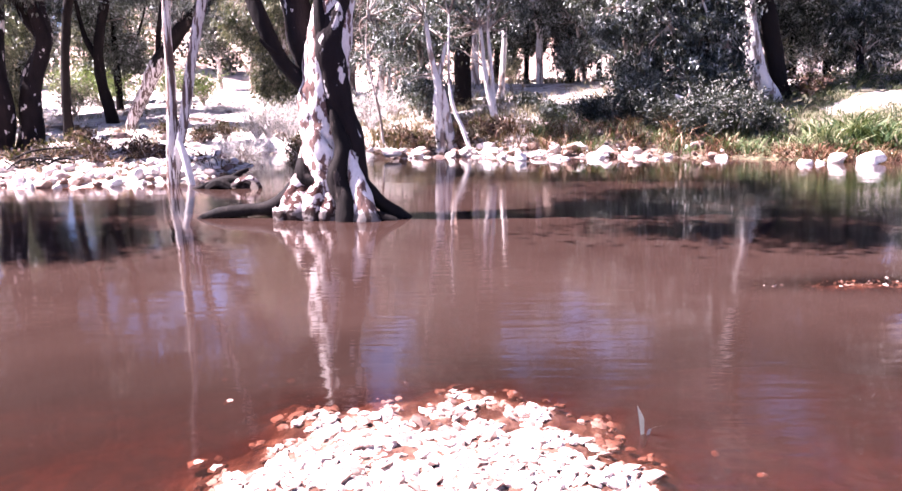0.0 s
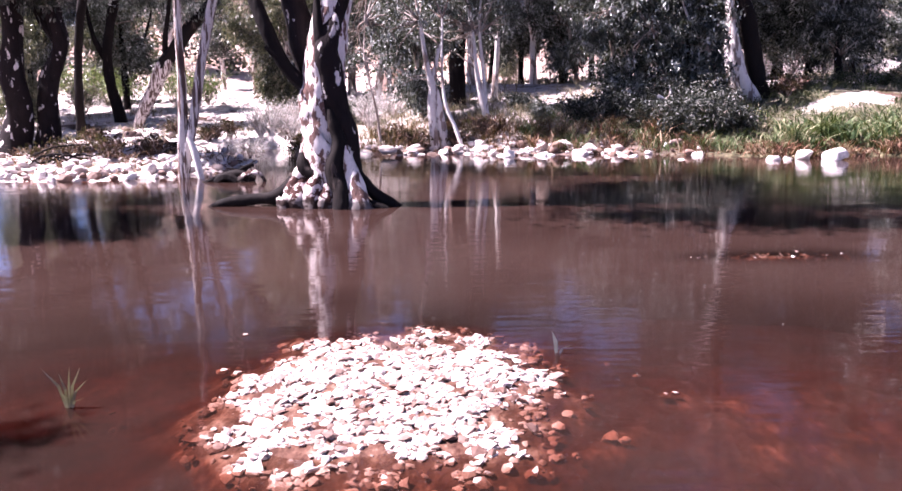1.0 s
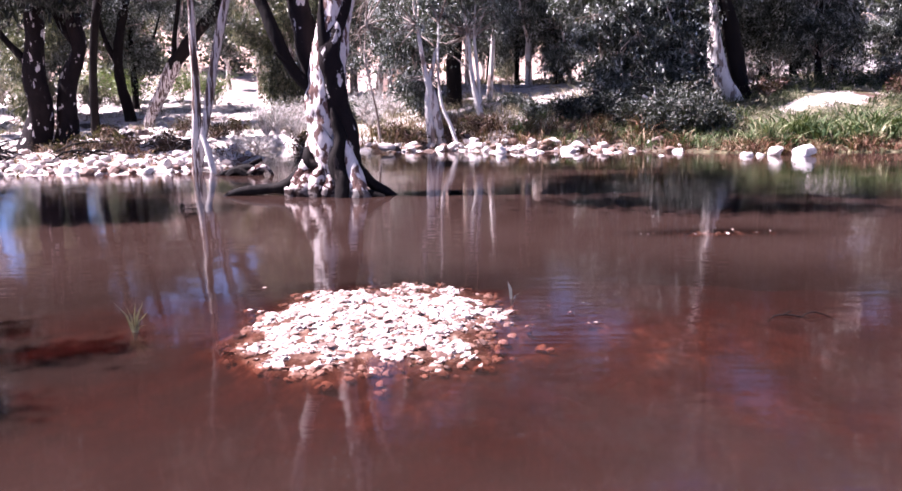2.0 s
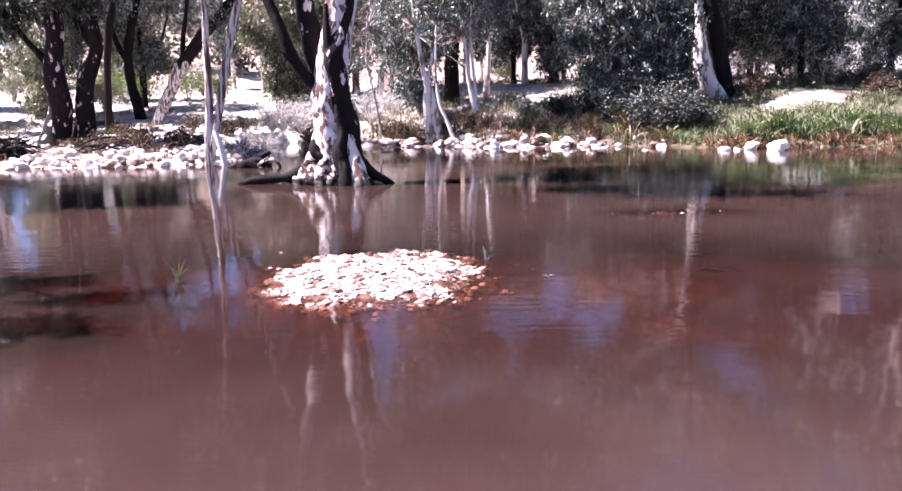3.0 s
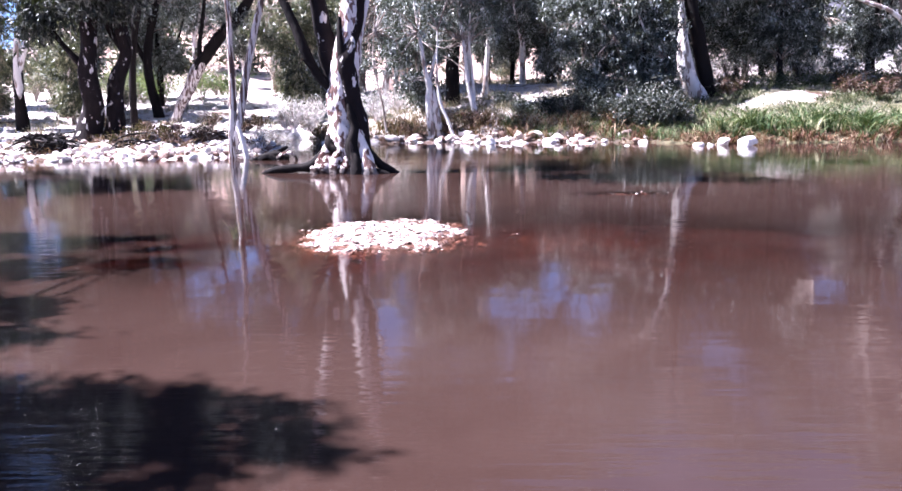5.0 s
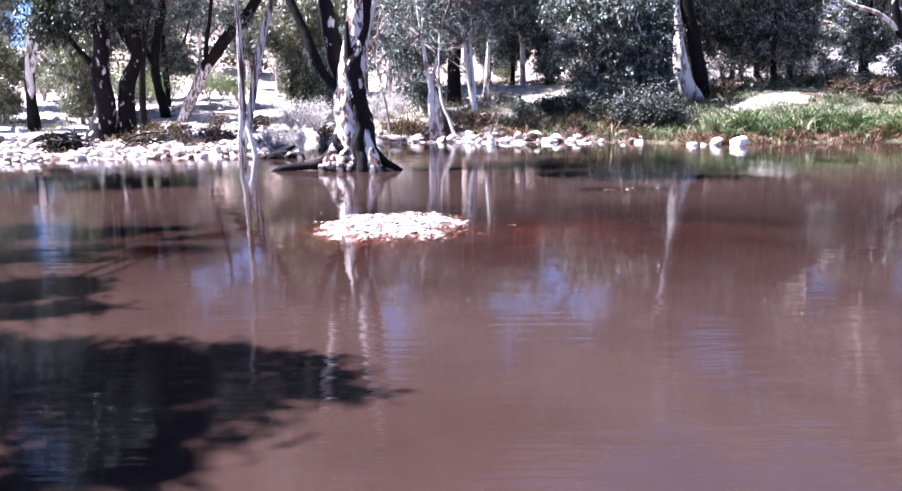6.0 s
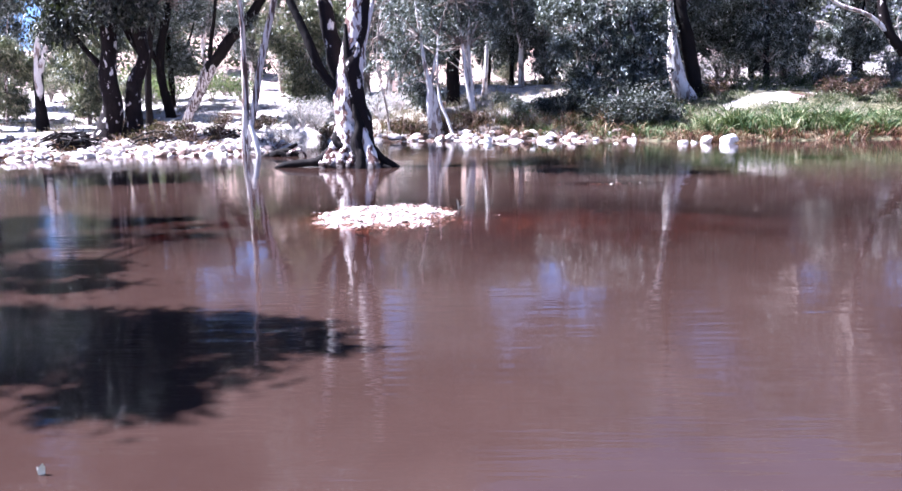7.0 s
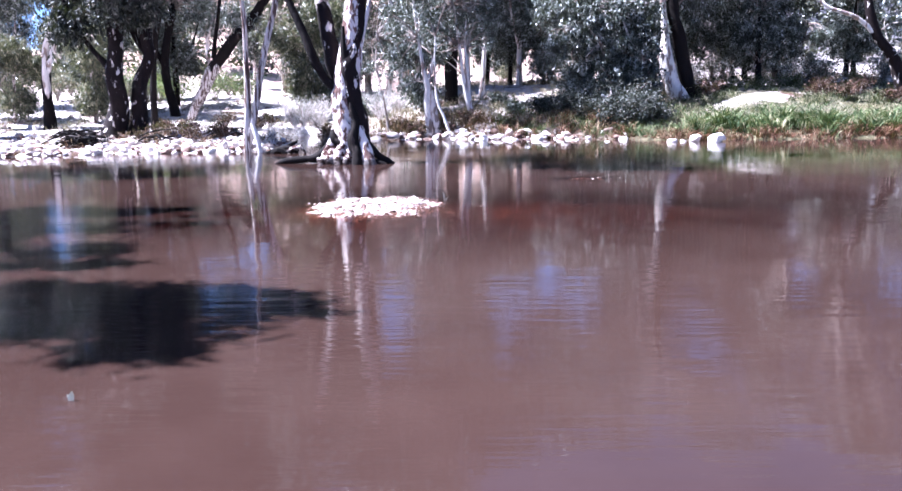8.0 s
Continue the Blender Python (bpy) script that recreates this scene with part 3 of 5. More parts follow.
# the dark stand on the stony bar
tree("stout dark gum standing on the stony bar", [
    ("trunk", BARK_SCARRED, [(-10.24, 19.3, 0.18, 0.38), (-10.16, 19.3, 1.26, 0.305), (-10.08, 19.3, 2.29, 0.268), (-10.02, 19.3, 3.38, 0.237), (-9.96, 19.3, 4.31, 0.225), (-10.1, 19.2, 6.5, 0.18), (-10.6, 19.0, 9.0, 0.1)], 16),
    ("limb", BARK_DARK, [(-10.1, 19.3, 2.2, 0.1), (-10.6, 19.2, 2.9, 0.085), (-11.1, 19.1, 3.7, 0.07), (-11.6, 19.0, 5.0, 0.04)], 10),
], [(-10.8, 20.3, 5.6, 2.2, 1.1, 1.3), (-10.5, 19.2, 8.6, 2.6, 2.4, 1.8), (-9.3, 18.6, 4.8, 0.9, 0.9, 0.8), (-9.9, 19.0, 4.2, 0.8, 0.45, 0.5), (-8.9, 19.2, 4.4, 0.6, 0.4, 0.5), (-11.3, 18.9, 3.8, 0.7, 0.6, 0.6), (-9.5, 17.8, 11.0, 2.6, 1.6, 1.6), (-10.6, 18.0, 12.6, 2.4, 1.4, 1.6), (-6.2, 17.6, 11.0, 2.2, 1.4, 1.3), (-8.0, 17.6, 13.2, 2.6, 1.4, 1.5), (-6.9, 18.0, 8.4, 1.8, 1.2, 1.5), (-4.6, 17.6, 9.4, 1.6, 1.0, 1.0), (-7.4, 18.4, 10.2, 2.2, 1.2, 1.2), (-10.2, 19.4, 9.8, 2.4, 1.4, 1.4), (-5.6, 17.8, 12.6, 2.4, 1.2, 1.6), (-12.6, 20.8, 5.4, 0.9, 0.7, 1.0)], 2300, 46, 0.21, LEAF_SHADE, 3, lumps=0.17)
tree("crooked dark gum with pale scars on the stony bar", [
    ("trunk", BARK_SCARRED, [(-9.75, 19.7, 0.2, 0.29), (-9.53, 19.7, 1.24, 0.235), (-9.38, 19.7, 2.07, 0.205), (-9.11, 19.7, 2.88, 0.185), (-9.2, 19.7, 3.69, 0.18), (-9.2, 19.8, 4.5, 0.17), (-8.6, 20.0, 6.6, 0.12), (-8.2, 20.2, 8.4, 0.06)], 14),
    ("limb", BARK_DARK, [(-9.15, 19.7, 2.8, 0.1), (-9.5, 19.75, 3.6, 0.13), (-9.7, 19.8, 4.6, 0.12), (-9.8, 19.9, 6.2, 0.06)], 10),
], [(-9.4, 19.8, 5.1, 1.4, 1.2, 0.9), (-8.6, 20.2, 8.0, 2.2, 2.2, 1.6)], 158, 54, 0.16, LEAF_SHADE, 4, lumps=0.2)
tree("thin dark gum in the shade of its neighbours", [
    ("trunk", BARK_DARK, [(-10.87, 24.0, 0.45, 0.16), (-10.79, 24.0, 2.0, 0.12), (-10.66, 24.0, 3.31, 0.118), (-10.32, 24.0, 4.85, 0.11), (-9.9, 24.2, 7.0, 0.06)], 10),
], [(-10.4, 24.2, 6.4, 1.1, 1.1, 1.2)], 50, 51, 0.14, LEAF_DARK, 5)
tree("dark gum with a bent trunk", [
    ("trunk", BARK_DARK, [(-13.55, 33.3, 0.6, 0.27), (-13.81, 33.3, 2.06, 0.207), (-13.92, 33.3, 3.23, 0.195), (-13.65, 33.3, 4.61, 0.183), (-13.31, 33.3, 5.97, 0.17), (-13.0, 33.5, 8.5, 0.08)], 12),
    ("limb", BARK_DARK, [(-13.9, 33.3, 3.0, 0.12), (-14.4, 33.3, 4.2, 0.1), (-14.7, 33.4, 5.8, 0.06)], 10),
], [(-13.4, 33.6, 6.2, 2.4, 2.0, 1.4), (-14.6, 33.6, 7.4, 2.2, 2.0, 1.6)], 158, 51, 0.16, LEAF_GUM, 6)
tree("leaning gum with a sunlit pale lower trunk", [
    ("trunk", BARK_STREAKED, [(-12.2, 31.5, 0.35, 0.22), (-11.67, 31.5, 1.45, 0.244), (-10.79, 31.5, 3.05, 0.255), (-10.7, 31.5, 3.2, 0.2)], 14),
    ("limb", BARK_DARK, [(-11.1, 31.5, 2.55, 0.17), (-10.79, 31.5, 3.05, 0.262), (-10.5, 31.5, 3.4, 0.262), (-9.8, 31.5, 4.18, 0.244), (-8.45, 31.5, 5.67, 0.22), (-7.2, 31.6, 7.6, 0.1)], 14),
    ("limb", BARK_DARK, [(-10.8, 31.45, 3.0, 0.1), (-10.75, 31.45, 3.87, 0.093), (-10.38, 31.4, 5.71, 0.08), (-10.2, 31.4, 7.4, 0.04)], 10),
], [(-7.4, 31.8, 8.0, 2.2, 2.0, 1.5), (-10.2, 31.5, 7.8, 1.8, 1.6, 1.3), (-9.2, 31.3, 4.9, 1.0, 0.8, 0.6)], 144, 51, 0.16, LEAF_GUM, 7)
tree("pale gum forked low above a blackened base", [
    ("trunk", BARK_DARK, [(-16.1, 26.0, 0.4, 0.25), (-16.09, 26.0, 0.9, 0.22), (-16.07, 26.0, 2.12, 0.196), (-16.02, 26.0, 2.9, 0.17)], 12),
    ("limb", BARK_WHITE, [(-16.05, 25.9, 1.3, 0.06), (-16.03, 25.93, 2.0, 0.15), (-16.01, 25.97, 2.88, 0.15), (-15.96, 26.0, 3.62, 0.118), (-15.62, 26.0, 4.64, 0.088), (-15.46, 26.0, 5.18, 0.079), (-15.3, 26.1, 7.0, 0.04)], 10),
    ("limb", BARK_WHITE, [(-15.98, 25.97, 2.6, 0.12), (-15.59, 26.0, 3.71, 0.098), (-15.23, 26.0, 4.63, 0.079), (-14.93, 26.0, 5.17, 0.069), (-14.4, 26.1, 6.8, 0.03)], 10),
], [(-15.3, 26.2, 7.2, 1.6, 1.6, 1.1), (-14.3, 26.2, 6.9, 1.3, 1.3, 0.9)], 57, 51, 0.14, LEAF_GUM, 8)

tree("tall dark gum with a high crown behind the stony bar", [
    ("trunk", BARK_DARK, [(-18.4, 34.0, 0.9, 0.32), (-17.8, 34.0, 4.0, 0.26), (-16.2, 33.8, 8.0, 0.22), (-13.8, 33.4, 12.0, 0.15), (-11.5, 33.0, 16.0, 0.06)], 12),
    ("limb", BARK_DARK, [(-16.4, 33.8, 7.6, 0.14), (-17.4, 33.6, 11.0, 0.09), (-18.0, 33.4, 15.0, 0.04)], 10),
    ("limb", BARK_DARK, [(-14.0, 33.4, 11.6, 0.11), (-9.6, 33.0, 13.0, 0.08), (-5.7, 32.6, 14.6, 0.03)], 10),
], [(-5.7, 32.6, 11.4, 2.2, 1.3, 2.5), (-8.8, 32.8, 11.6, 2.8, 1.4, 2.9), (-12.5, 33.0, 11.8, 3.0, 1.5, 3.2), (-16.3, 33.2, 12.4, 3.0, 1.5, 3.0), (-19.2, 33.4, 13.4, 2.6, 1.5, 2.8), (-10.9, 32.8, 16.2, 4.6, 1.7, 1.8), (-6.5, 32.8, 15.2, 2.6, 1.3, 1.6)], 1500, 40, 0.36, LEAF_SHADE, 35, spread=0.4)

# the far bank
tree("pale paperbark stump with thin stems behind the stony shore", [
    ("trunk", BARK_WHITE, [(0.34, 21.0, 0.2, 0.14), (0.24, 21.0, 0.63, 0.13), (0.13, 21.0, 1.17, 0.13), (0.03, 21.0, 1.6, 0.12), (-0.08, 21.0, 2.0, 0.08), (-0.3, 21.1, 3.4, 0.05), (-0.5, 21.2, 5.0, 0.03)], 12),
    ("stem", BARK_WHITE, [(0.06, 20.95, 0.1, 0.12), (0.0, 20.95, 0.7, 0.11), (-0.03, 20.97, 1.3, 0.1), (0.02, 21.0, 1.8, 0.07), (0.2, 21.1, 2.8, 0.04)], 10),
    ("stem", BARK_WHITE, [(0.84, 20.2, -0.1, 0.056), (0.6, 20.3, 0.65, 0.054), (0.36, 20.4, 1.24, 0.05), (0.27, 20.5, 2.14, 0.035), (0.3, 20.6, 3.4, 0.02)], 8),
    ("stem", BARK_TWIG, [(-1.4, 20.9, 0.3, 0.035), (-1.5, 20.9, 1.2, 0.03), (-1.75, 20.9, 2.4, 0.02), (-1.7, 20.9, 3.4, 0.012)], 8),
], [(-0.6, 21.3, 4.2, 1.4, 0.9, 1.2), (-1.2, 21.2, 2.6, 1.0, 0.6, 1.0), (0.1, 21.4, 5.6, 1.6, 1.2, 1.0)], 110, 90, 0.11, LEAF_GUM, 9, spread=0.14)
tree("young gum with thin white stems by the shore", [
    ("trunk", BARK_WHITE, [(1.56, 22.0, 0.4, 0.1), (1.36, 22.0, 1.28, 0.092), (1.19, 22.0, 2.17, 0.066), (1.08, 22.0, 3.2, 0.05), (0.9, 22.1, 4.6, 0.03)], 10),
    ("stem", BARK_WHITE, [(1.46, 22.0, 1.1, 0.05), (1.37, 22.0, 2.17, 0.043), (1.29, 22.0, 3.13, 0.04), (1.35, 22.1, 4.4, 0.02)], 8),
], [(1.1, 22.4, 4.4, 1.3, 1.0, 1.0), (0.4, 22.6, 3.4, 1.0, 0.8, 0.7), (1.9, 22.6, 4.0, 0.8, 0.8, 0.8)], 100, 90, 0.11, LEAF_GUM, 10, spread=0.14)
tree("tall gum with an airy sunlit crown behind the far bank", [
    ("trunk", BARK_STREAKED, [(9.6, 38.5, 1.9, 0.3), (9.0, 38.4, 5.0, 0.24), (7.4, 38.0, 8.5, 0.18), (5.0, 37.0, 11.5, 0.1), (3.0, 36.4, 14.5, 0.04)], 10),
    ("limb", BARK_STREAKED, [(7.8, 38.1, 8.0, 0.12), (4.0, 37.0, 10.0, 0.08), (-0.5, 36.4, 11.8, 0.03)], 8),
], [(-1.6, 36.2, 13.2, 1.8, 1.2, 1.6), (1.2, 36.2, 11.6, 2.0, 1.2, 1.3), (2.6, 36.2, 14.6, 2.6, 1.3, 1.6), (5.4, 36.4, 11.8, 2.0, 1.2, 1.6), (6.6, 36.6, 15.2, 2.6, 1.3, 1.8), (9.4, 37.0, 12.8, 2.2, 1.3, 1.8), (9.0, 36.8, 17.0, 2.8, 1.3, 1.4)], 640, 34, 0.3, LEAF_GUM, 36, spread=0.5)
tree("thin white dead stem beside a sandy ledge", [
    ("trunk", BARK_WHITE, [(1.86, 27.0, 1.1, 0.125), (1.88, 27.0, 1.5, 0.115), (1.95, 27.0, 2.31, 0.1), (2.04, 27.0, 3.68, 0.065), (2.06, 27.0, 4.0, 0.02)], 10),
    ("branch", BARK_WHITE, [(2.0, 27.0, 3.2, 0.03), (1.85, 26.95, 3.45, 0.02), (1.75, 26.9, 3.55, 0.01)], 6),
], [], 0, 0, 0, None, 11, name="dead_stem")
tree("dark shaded gum with a dense low crown", [
    ("trunk", BARK_DARK, [(0.62, 26.0, 1.1, 0.31), (0.64, 26.0, 2.3, 0.25), (0.73, 26.0, 3.48, 0.24), (0.8, 26.1, 4.8, 0.16), (0.9, 26.2, 5.9, 0.06)], 12),
    ("limb", BARK_DARK, [(0.7, 26.0, 3.0, 0.12), (0.0, 26.1, 4.0, 0.09), (-0.8, 26.2, 5.2, 0.05)], 10),
# the three parts above 7 m are added out of view to shade the bushes
], [(0.4, 25.4, 4.3, 2.0, 0.9, 1.0), (0.6, 25.6, 5.6, 1.6, 1.0, 0.8), (-1.0, 26.4, 4.4, 1.3, 1.1, 0.9), (0.7, 22.7, 7.5, 1.9, 1.0, 0.6), (1.6, 23.6, 7.3, 1.5, 0.9, 0.5), (0.2, 24.6, 7.2, 1.6, 1.0, 0.6)], 330, 110, 0.12, LEAF_DARK, 12, spread=0.16)
tree("gum with bare white limbs above green saplings", [
    ("trunk", BARK_WHITE, [(-2.2, 28.0, 1.2, 0.14), (-2.0, 28.0, 2.6, 0.12), (-1.6, 28.0, 3.9, 0.1), (-1.3, 28.0, 4.23, 0.09), (-0.94, 28.0, 4.63, 0.08), (-0.51, 28.0, 5.04, 0.07), (0.4, 28.1, 6.4, 0.04)], 10),
    ("limb", BARK_WHITE, [(-1.55, 28.0, 4.0, 0.08), (-1.7, 28.0, 4.7, 0.07), (-1.95, 28.0, 5.4, 0.06), (-2.2, 28.1, 6.8, 0.03)], 10),
], [(-0.6, 30.6, 7.4, 1.2, 0.8, 1.0), (-3.9, 28.4, 6.8, 1.4, 1.5, 1.0), (-3.2, 28.6, 3.6, 1.1, 1.0, 1.1)], 130, 90, 0.12, LEAF_GUM, 13, spread=0.15)
tree("large gum with a sunlit white trunk and a dark twin", [
    ("trunk", BARK_WHITE, [(9.32, 23.7, 0.95, 0.33), (9.22, 23.7, 1.3, 0.32), (9.0, 23.7, 1.72, 0.32), (8.78, 23.7, 2.48, 0.25), (8.69, 23.7, 3.22, 0.175), (8.57, 23.7, 4.29, 0.11), (8.4, 23.6, 5.6, 0.08), (7.9, 23.5, 7.0, 0.04)], 14),
    ("trunk", BARK_DARK, [(9.85, 23.95, 0.8, 0.33), (9.76, 23.95, 1.2, 0.29), (9.46, 23.95, 2.31, 0.25), (9.24, 23.95, 3.48, 0.24), (8.99, 23.95, 4.46, 0.22), (8.8, 24.0, 6.5, 0.16), (8.9, 24.1, 8.6, 0.08)], 14),
    ("limb", BARK_WHITE, [(8.9, 23.95, 4.9, 0.09), (8.0, 23.95, 4.65, 0.075), (7.33, 24.0, 4.42, 0.065), (6.74, 24.0, 4.36, 0.07), (6.15, 24.0, 4.08, 0.045), (5.6, 24.0, 4.0, 0.02)], 8),
], [(8.9, 26.0, 8.4, 2.8, 1.6, 1.6), (8.4, 25.4, 6.8, 1.8, 1.4, 1.0), (10.6, 25.6, 6.8, 1.6, 1.4, 1.1), (6.2, 24.8, 5.0, 1.2, 0.7, 0.5), (7.8, 24.6, 5.2, 0.9, 0.6, 0.7), (10.2, 25.6, 5.2, 0.9, 0.7, 0.8), (9.4, 26.2, 11.2, 3.2, 1.8, 1.5), (6.4, 26.4, 9.6, 2.2, 1.6, 1.3), (12.6, 26.4, 12.4, 3.0, 1.8, 1.7)], 560, 80, 0.17, LEAF_GUM, 14, spread=0.34)
tree("bushy young gum with dark drooping leaves to the ground", [
    ("trunk", BARK_DARK, [(7.3, 22.6, 0.6, 0.1), (7.25, 22.6, 1.6, 0.085), (7.1, 22.6, 3.0, 0.06), (7.0, 22.7, 4.6, 0.03)], 10),
    ("stem", BARK_WHITE, [(8.04, 22.5, 0.35, 0.06), (7.93, 22.5, 1.72, 0.056), (7.66, 22.5, 2.61, 0.06), (7.19, 22.5, 3.25, 0.045), (6.8, 22.5, 4.2, 0.02)], 8),
    ("stem", BARK_TWIG, [(7.0, 22.5, 0.6, 0.05), (6.6, 22.5, 1.8, 0.04), (6.1, 22.5, 3.2, 0.02)], 8),
], [(7.0, 22.7, 3.0, 1.2, 0.9, 1.5), (6.4, 22.8, 2.2, 0.9, 0.7, 1.2), (7.6, 22.5, 1.7, 0.75, 0.6, 1.0), (6.2, 22.9, 4.2, 1.3, 1.0, 1.2), (7.7, 22.8, 3.6, 0.7, 0.6, 1.2)], 260, 90, 0.16, LEAF_DARK, 15, name="young_gum", spread=0.14)
tree("leaning gum with white scars on a low bank", [
    ("trunk", BARK_SCARRED, [(16.95, 21.8, 0.5, 0.26), (16.8, 21.8, 0.8, 0.24), (16.46, 21.8, 1.52, 0.208), (16.11, 21.8, 2.4, 0.187), (15.46, 21.8, 3.27, 0.166), (15.07, 21.8, 4.42, 0.13), (14.9, 21.9, 6.2, 0.07)], 12),
    ("limb", BARK_WHITE, [(15.5, 21.78, 3.2, 0.1), (14.69, 21.78, 3.86, 0.073), (13.69, 21.8, 4.25, 0.05), (12.9, 21.9, 4.9, 0.025)], 8),
], [(14.6, 23.6, 7.6, 1.8, 1.2, 1.2), (13.0, 24.2, 6.6, 1.3, 1.0, 0.8), (17.2, 22.2, 4.2, 1.4, 1.2, 1.2), (15.6, 24.0, 10.4, 2.8, 1.6, 1.8), (18.6, 23.4, 8.2, 2.4, 1.6, 1.8), (18.4, 24.0, 12.2, 2.8, 1.6, 1.6), (16.4, 24.4, 7.0, 2.0, 1.2, 1.3), (13.4, 25.0, 9.0, 1.8, 1.2, 1.3)], 860, 60, 0.19, LEAF_GUM, 16, spread=0.3)
for k, (x, y, h, s) in enumerate([(12.9, 26.0, 8.0, 17), (14.3, 28.0, 8.6, 18), (13.6, 29.8, 7.4, 19)]):
    z = on_land(x, y)
    tree("dark gum with drooping foliage on a grassy bank", [
        ("trunk", BARK_DARK, [(x + 0.1, y, z - 0.05, 0.16), (x, y, 2.5, 0.11), (x - 0.05, y, 4.6, 0.1), (x + 0.2, y + 0.1, h, 0.04)], 10),
    ], [(x, y, 3.7, 1.0, 1.0, 1.4), (x + 0.2, y + 0.3, 5.9, 1.5, 1.5, 1.4), (x + 0.4, y + 0.4, 8.4, 1.8, 1.6, 1.3)], 240, 90, 0.17, LEAF_DARK, s, spread=0.18, group="dark gums on the bank")

# trees on the near banks that shade the water
for k, (x, y, blobs, s) in enumerate([
    (-12.2, 8.6, [(-9.1, 9.8, 7.0, 1.5, 1.1, 0.5), (-11.2, 9.6, 7.6, 2.0, 1.4, 0.8), (-9.8, 10.5, 6.6, 1.2, 0.8, 0.5), (-10.2, 12.3, 5.7, 1.7, 1.0, 0.8), (-8.0, 12.4, 5.8, 1.3, 0.8, 0.7)], 31),
    (-10.2, -2.2, [(-5.2, -0.9, 6.5, 0.8, 0.5, 0.3), (-4.5, -0.9, 6.5, 0.42, 0.26, 0.2), (-6.15, -0.55, 6.5, 0.85, 0.5, 0.3), (-5.3, -1.6, 6.5, 0.65, 0.3, 0.25), (-4.9, -0.45, 6.5, 0.5, 0.2, 0.2), (-7.2, -0.9, 6.6, 0.8, 0.65, 0.3),
        (-6.85, 1.3, 6.5, 0.75, 0.42, 0.25), (-7.4, 0.7, 6.5, 0.8, 0.3, 0.25), (-6.35, 0.85, 6.5, 0.32, 0.25, 0.2), (-7.2, 3.9, 6.5, 0.95, 0.4, 0.25), (-6.45, 3.6, 6.5, 0.4, 0.16, 0.15), (-7.1, 2.7, 6.5, 0.95, 0.36, 0.25), (-8.6, 3.5, 6.6, 1.0, 0.85, 0.35), (-8.3, 1.9, 6.6, 0.9, 0.75, 0.35), (-8.9, 0.2, 6.8, 1.1, 0.9, 0.4), (-5.9, -1.35, 6.5, 0.9, 0.4, 0.25)], 32),
    (-21.5, 18.6, [(-20.4, 18.9, 4.6, 1.6, 1.8, 1.2), (-20.0, 19.2, 7.0, 2.4, 2.2, 1.6), (-18.9, 19.5, 6.5, 1.8, 1.5, 0.7)], 33),
    (-19.5, 27.0, [(-19, 27, 6.4, 2.2, 2.2, 1.6), (-18.2, 27, 8.2, 2.4, 2.2, 1.6), (-17.6, 27.6, 7.0, 1.4, 1.4, 1.0)], 34),
]):
    z = on_land(x, y)
    c = blobs[0]
    crown = blobs
    if k == 1:
        # a crown of many ragged sprays
        g = random.Random(3)
        crown = [(b[0] + g.uniform(-0.8, 0.8) * b[3], b[1] + g.uniform(-0.8, 0.8) * b[4], b[2] + g.uniform(-0.5, 0.5) * b[5], b[3] * q, b[4] * q, b[5] * q) for b in blobs for q in (0.62, 0.5, 0.42, 0.36, 0.3, 0.26)]
    tree("tall gum on the near bank with a spreading crown", [
        ("trunk", BARK_DARK, [(x, y, z - 0.1, 0.3), (x + 0.1, y, 2.5, 0.23), (x + 0.3, y + 0.1, 4.4, 0.19), ((x + c[0]) / 2, (y + c[1]) / 2, 6.0, 0.06), (c[0], c[1], c[2], 0.03)], 12),
        ("limb", BARK_DARK, [(x + 0.2, y + 0.05, 3.9, 0.13), ((x + blobs[2][0]) / 2, (y + blobs[2][1]) / 2, 5.8, 0.05), (blobs[2][0], blobs[2][1], blobs[2][2], 0.03)], 10),
    ] + [("limb", BARK_DARK, [(x + 0.2, y + 0.05, 3.6, 0.1), (0.6 * x + 0.4 * b[0], 0.4 * y + 0.6 * b[1], 5.6, 0.04), b[:3] + (0.015,)], 8) for b in blobs[6::3]], crown, 960 if k == 1 else 800, 50 if k == 1 else 44, 0.14 if k == 1 else 0.2, LEAF_GUM, s, group="gums on the near bank", spread=0.09 if k == 1 else 0.26)


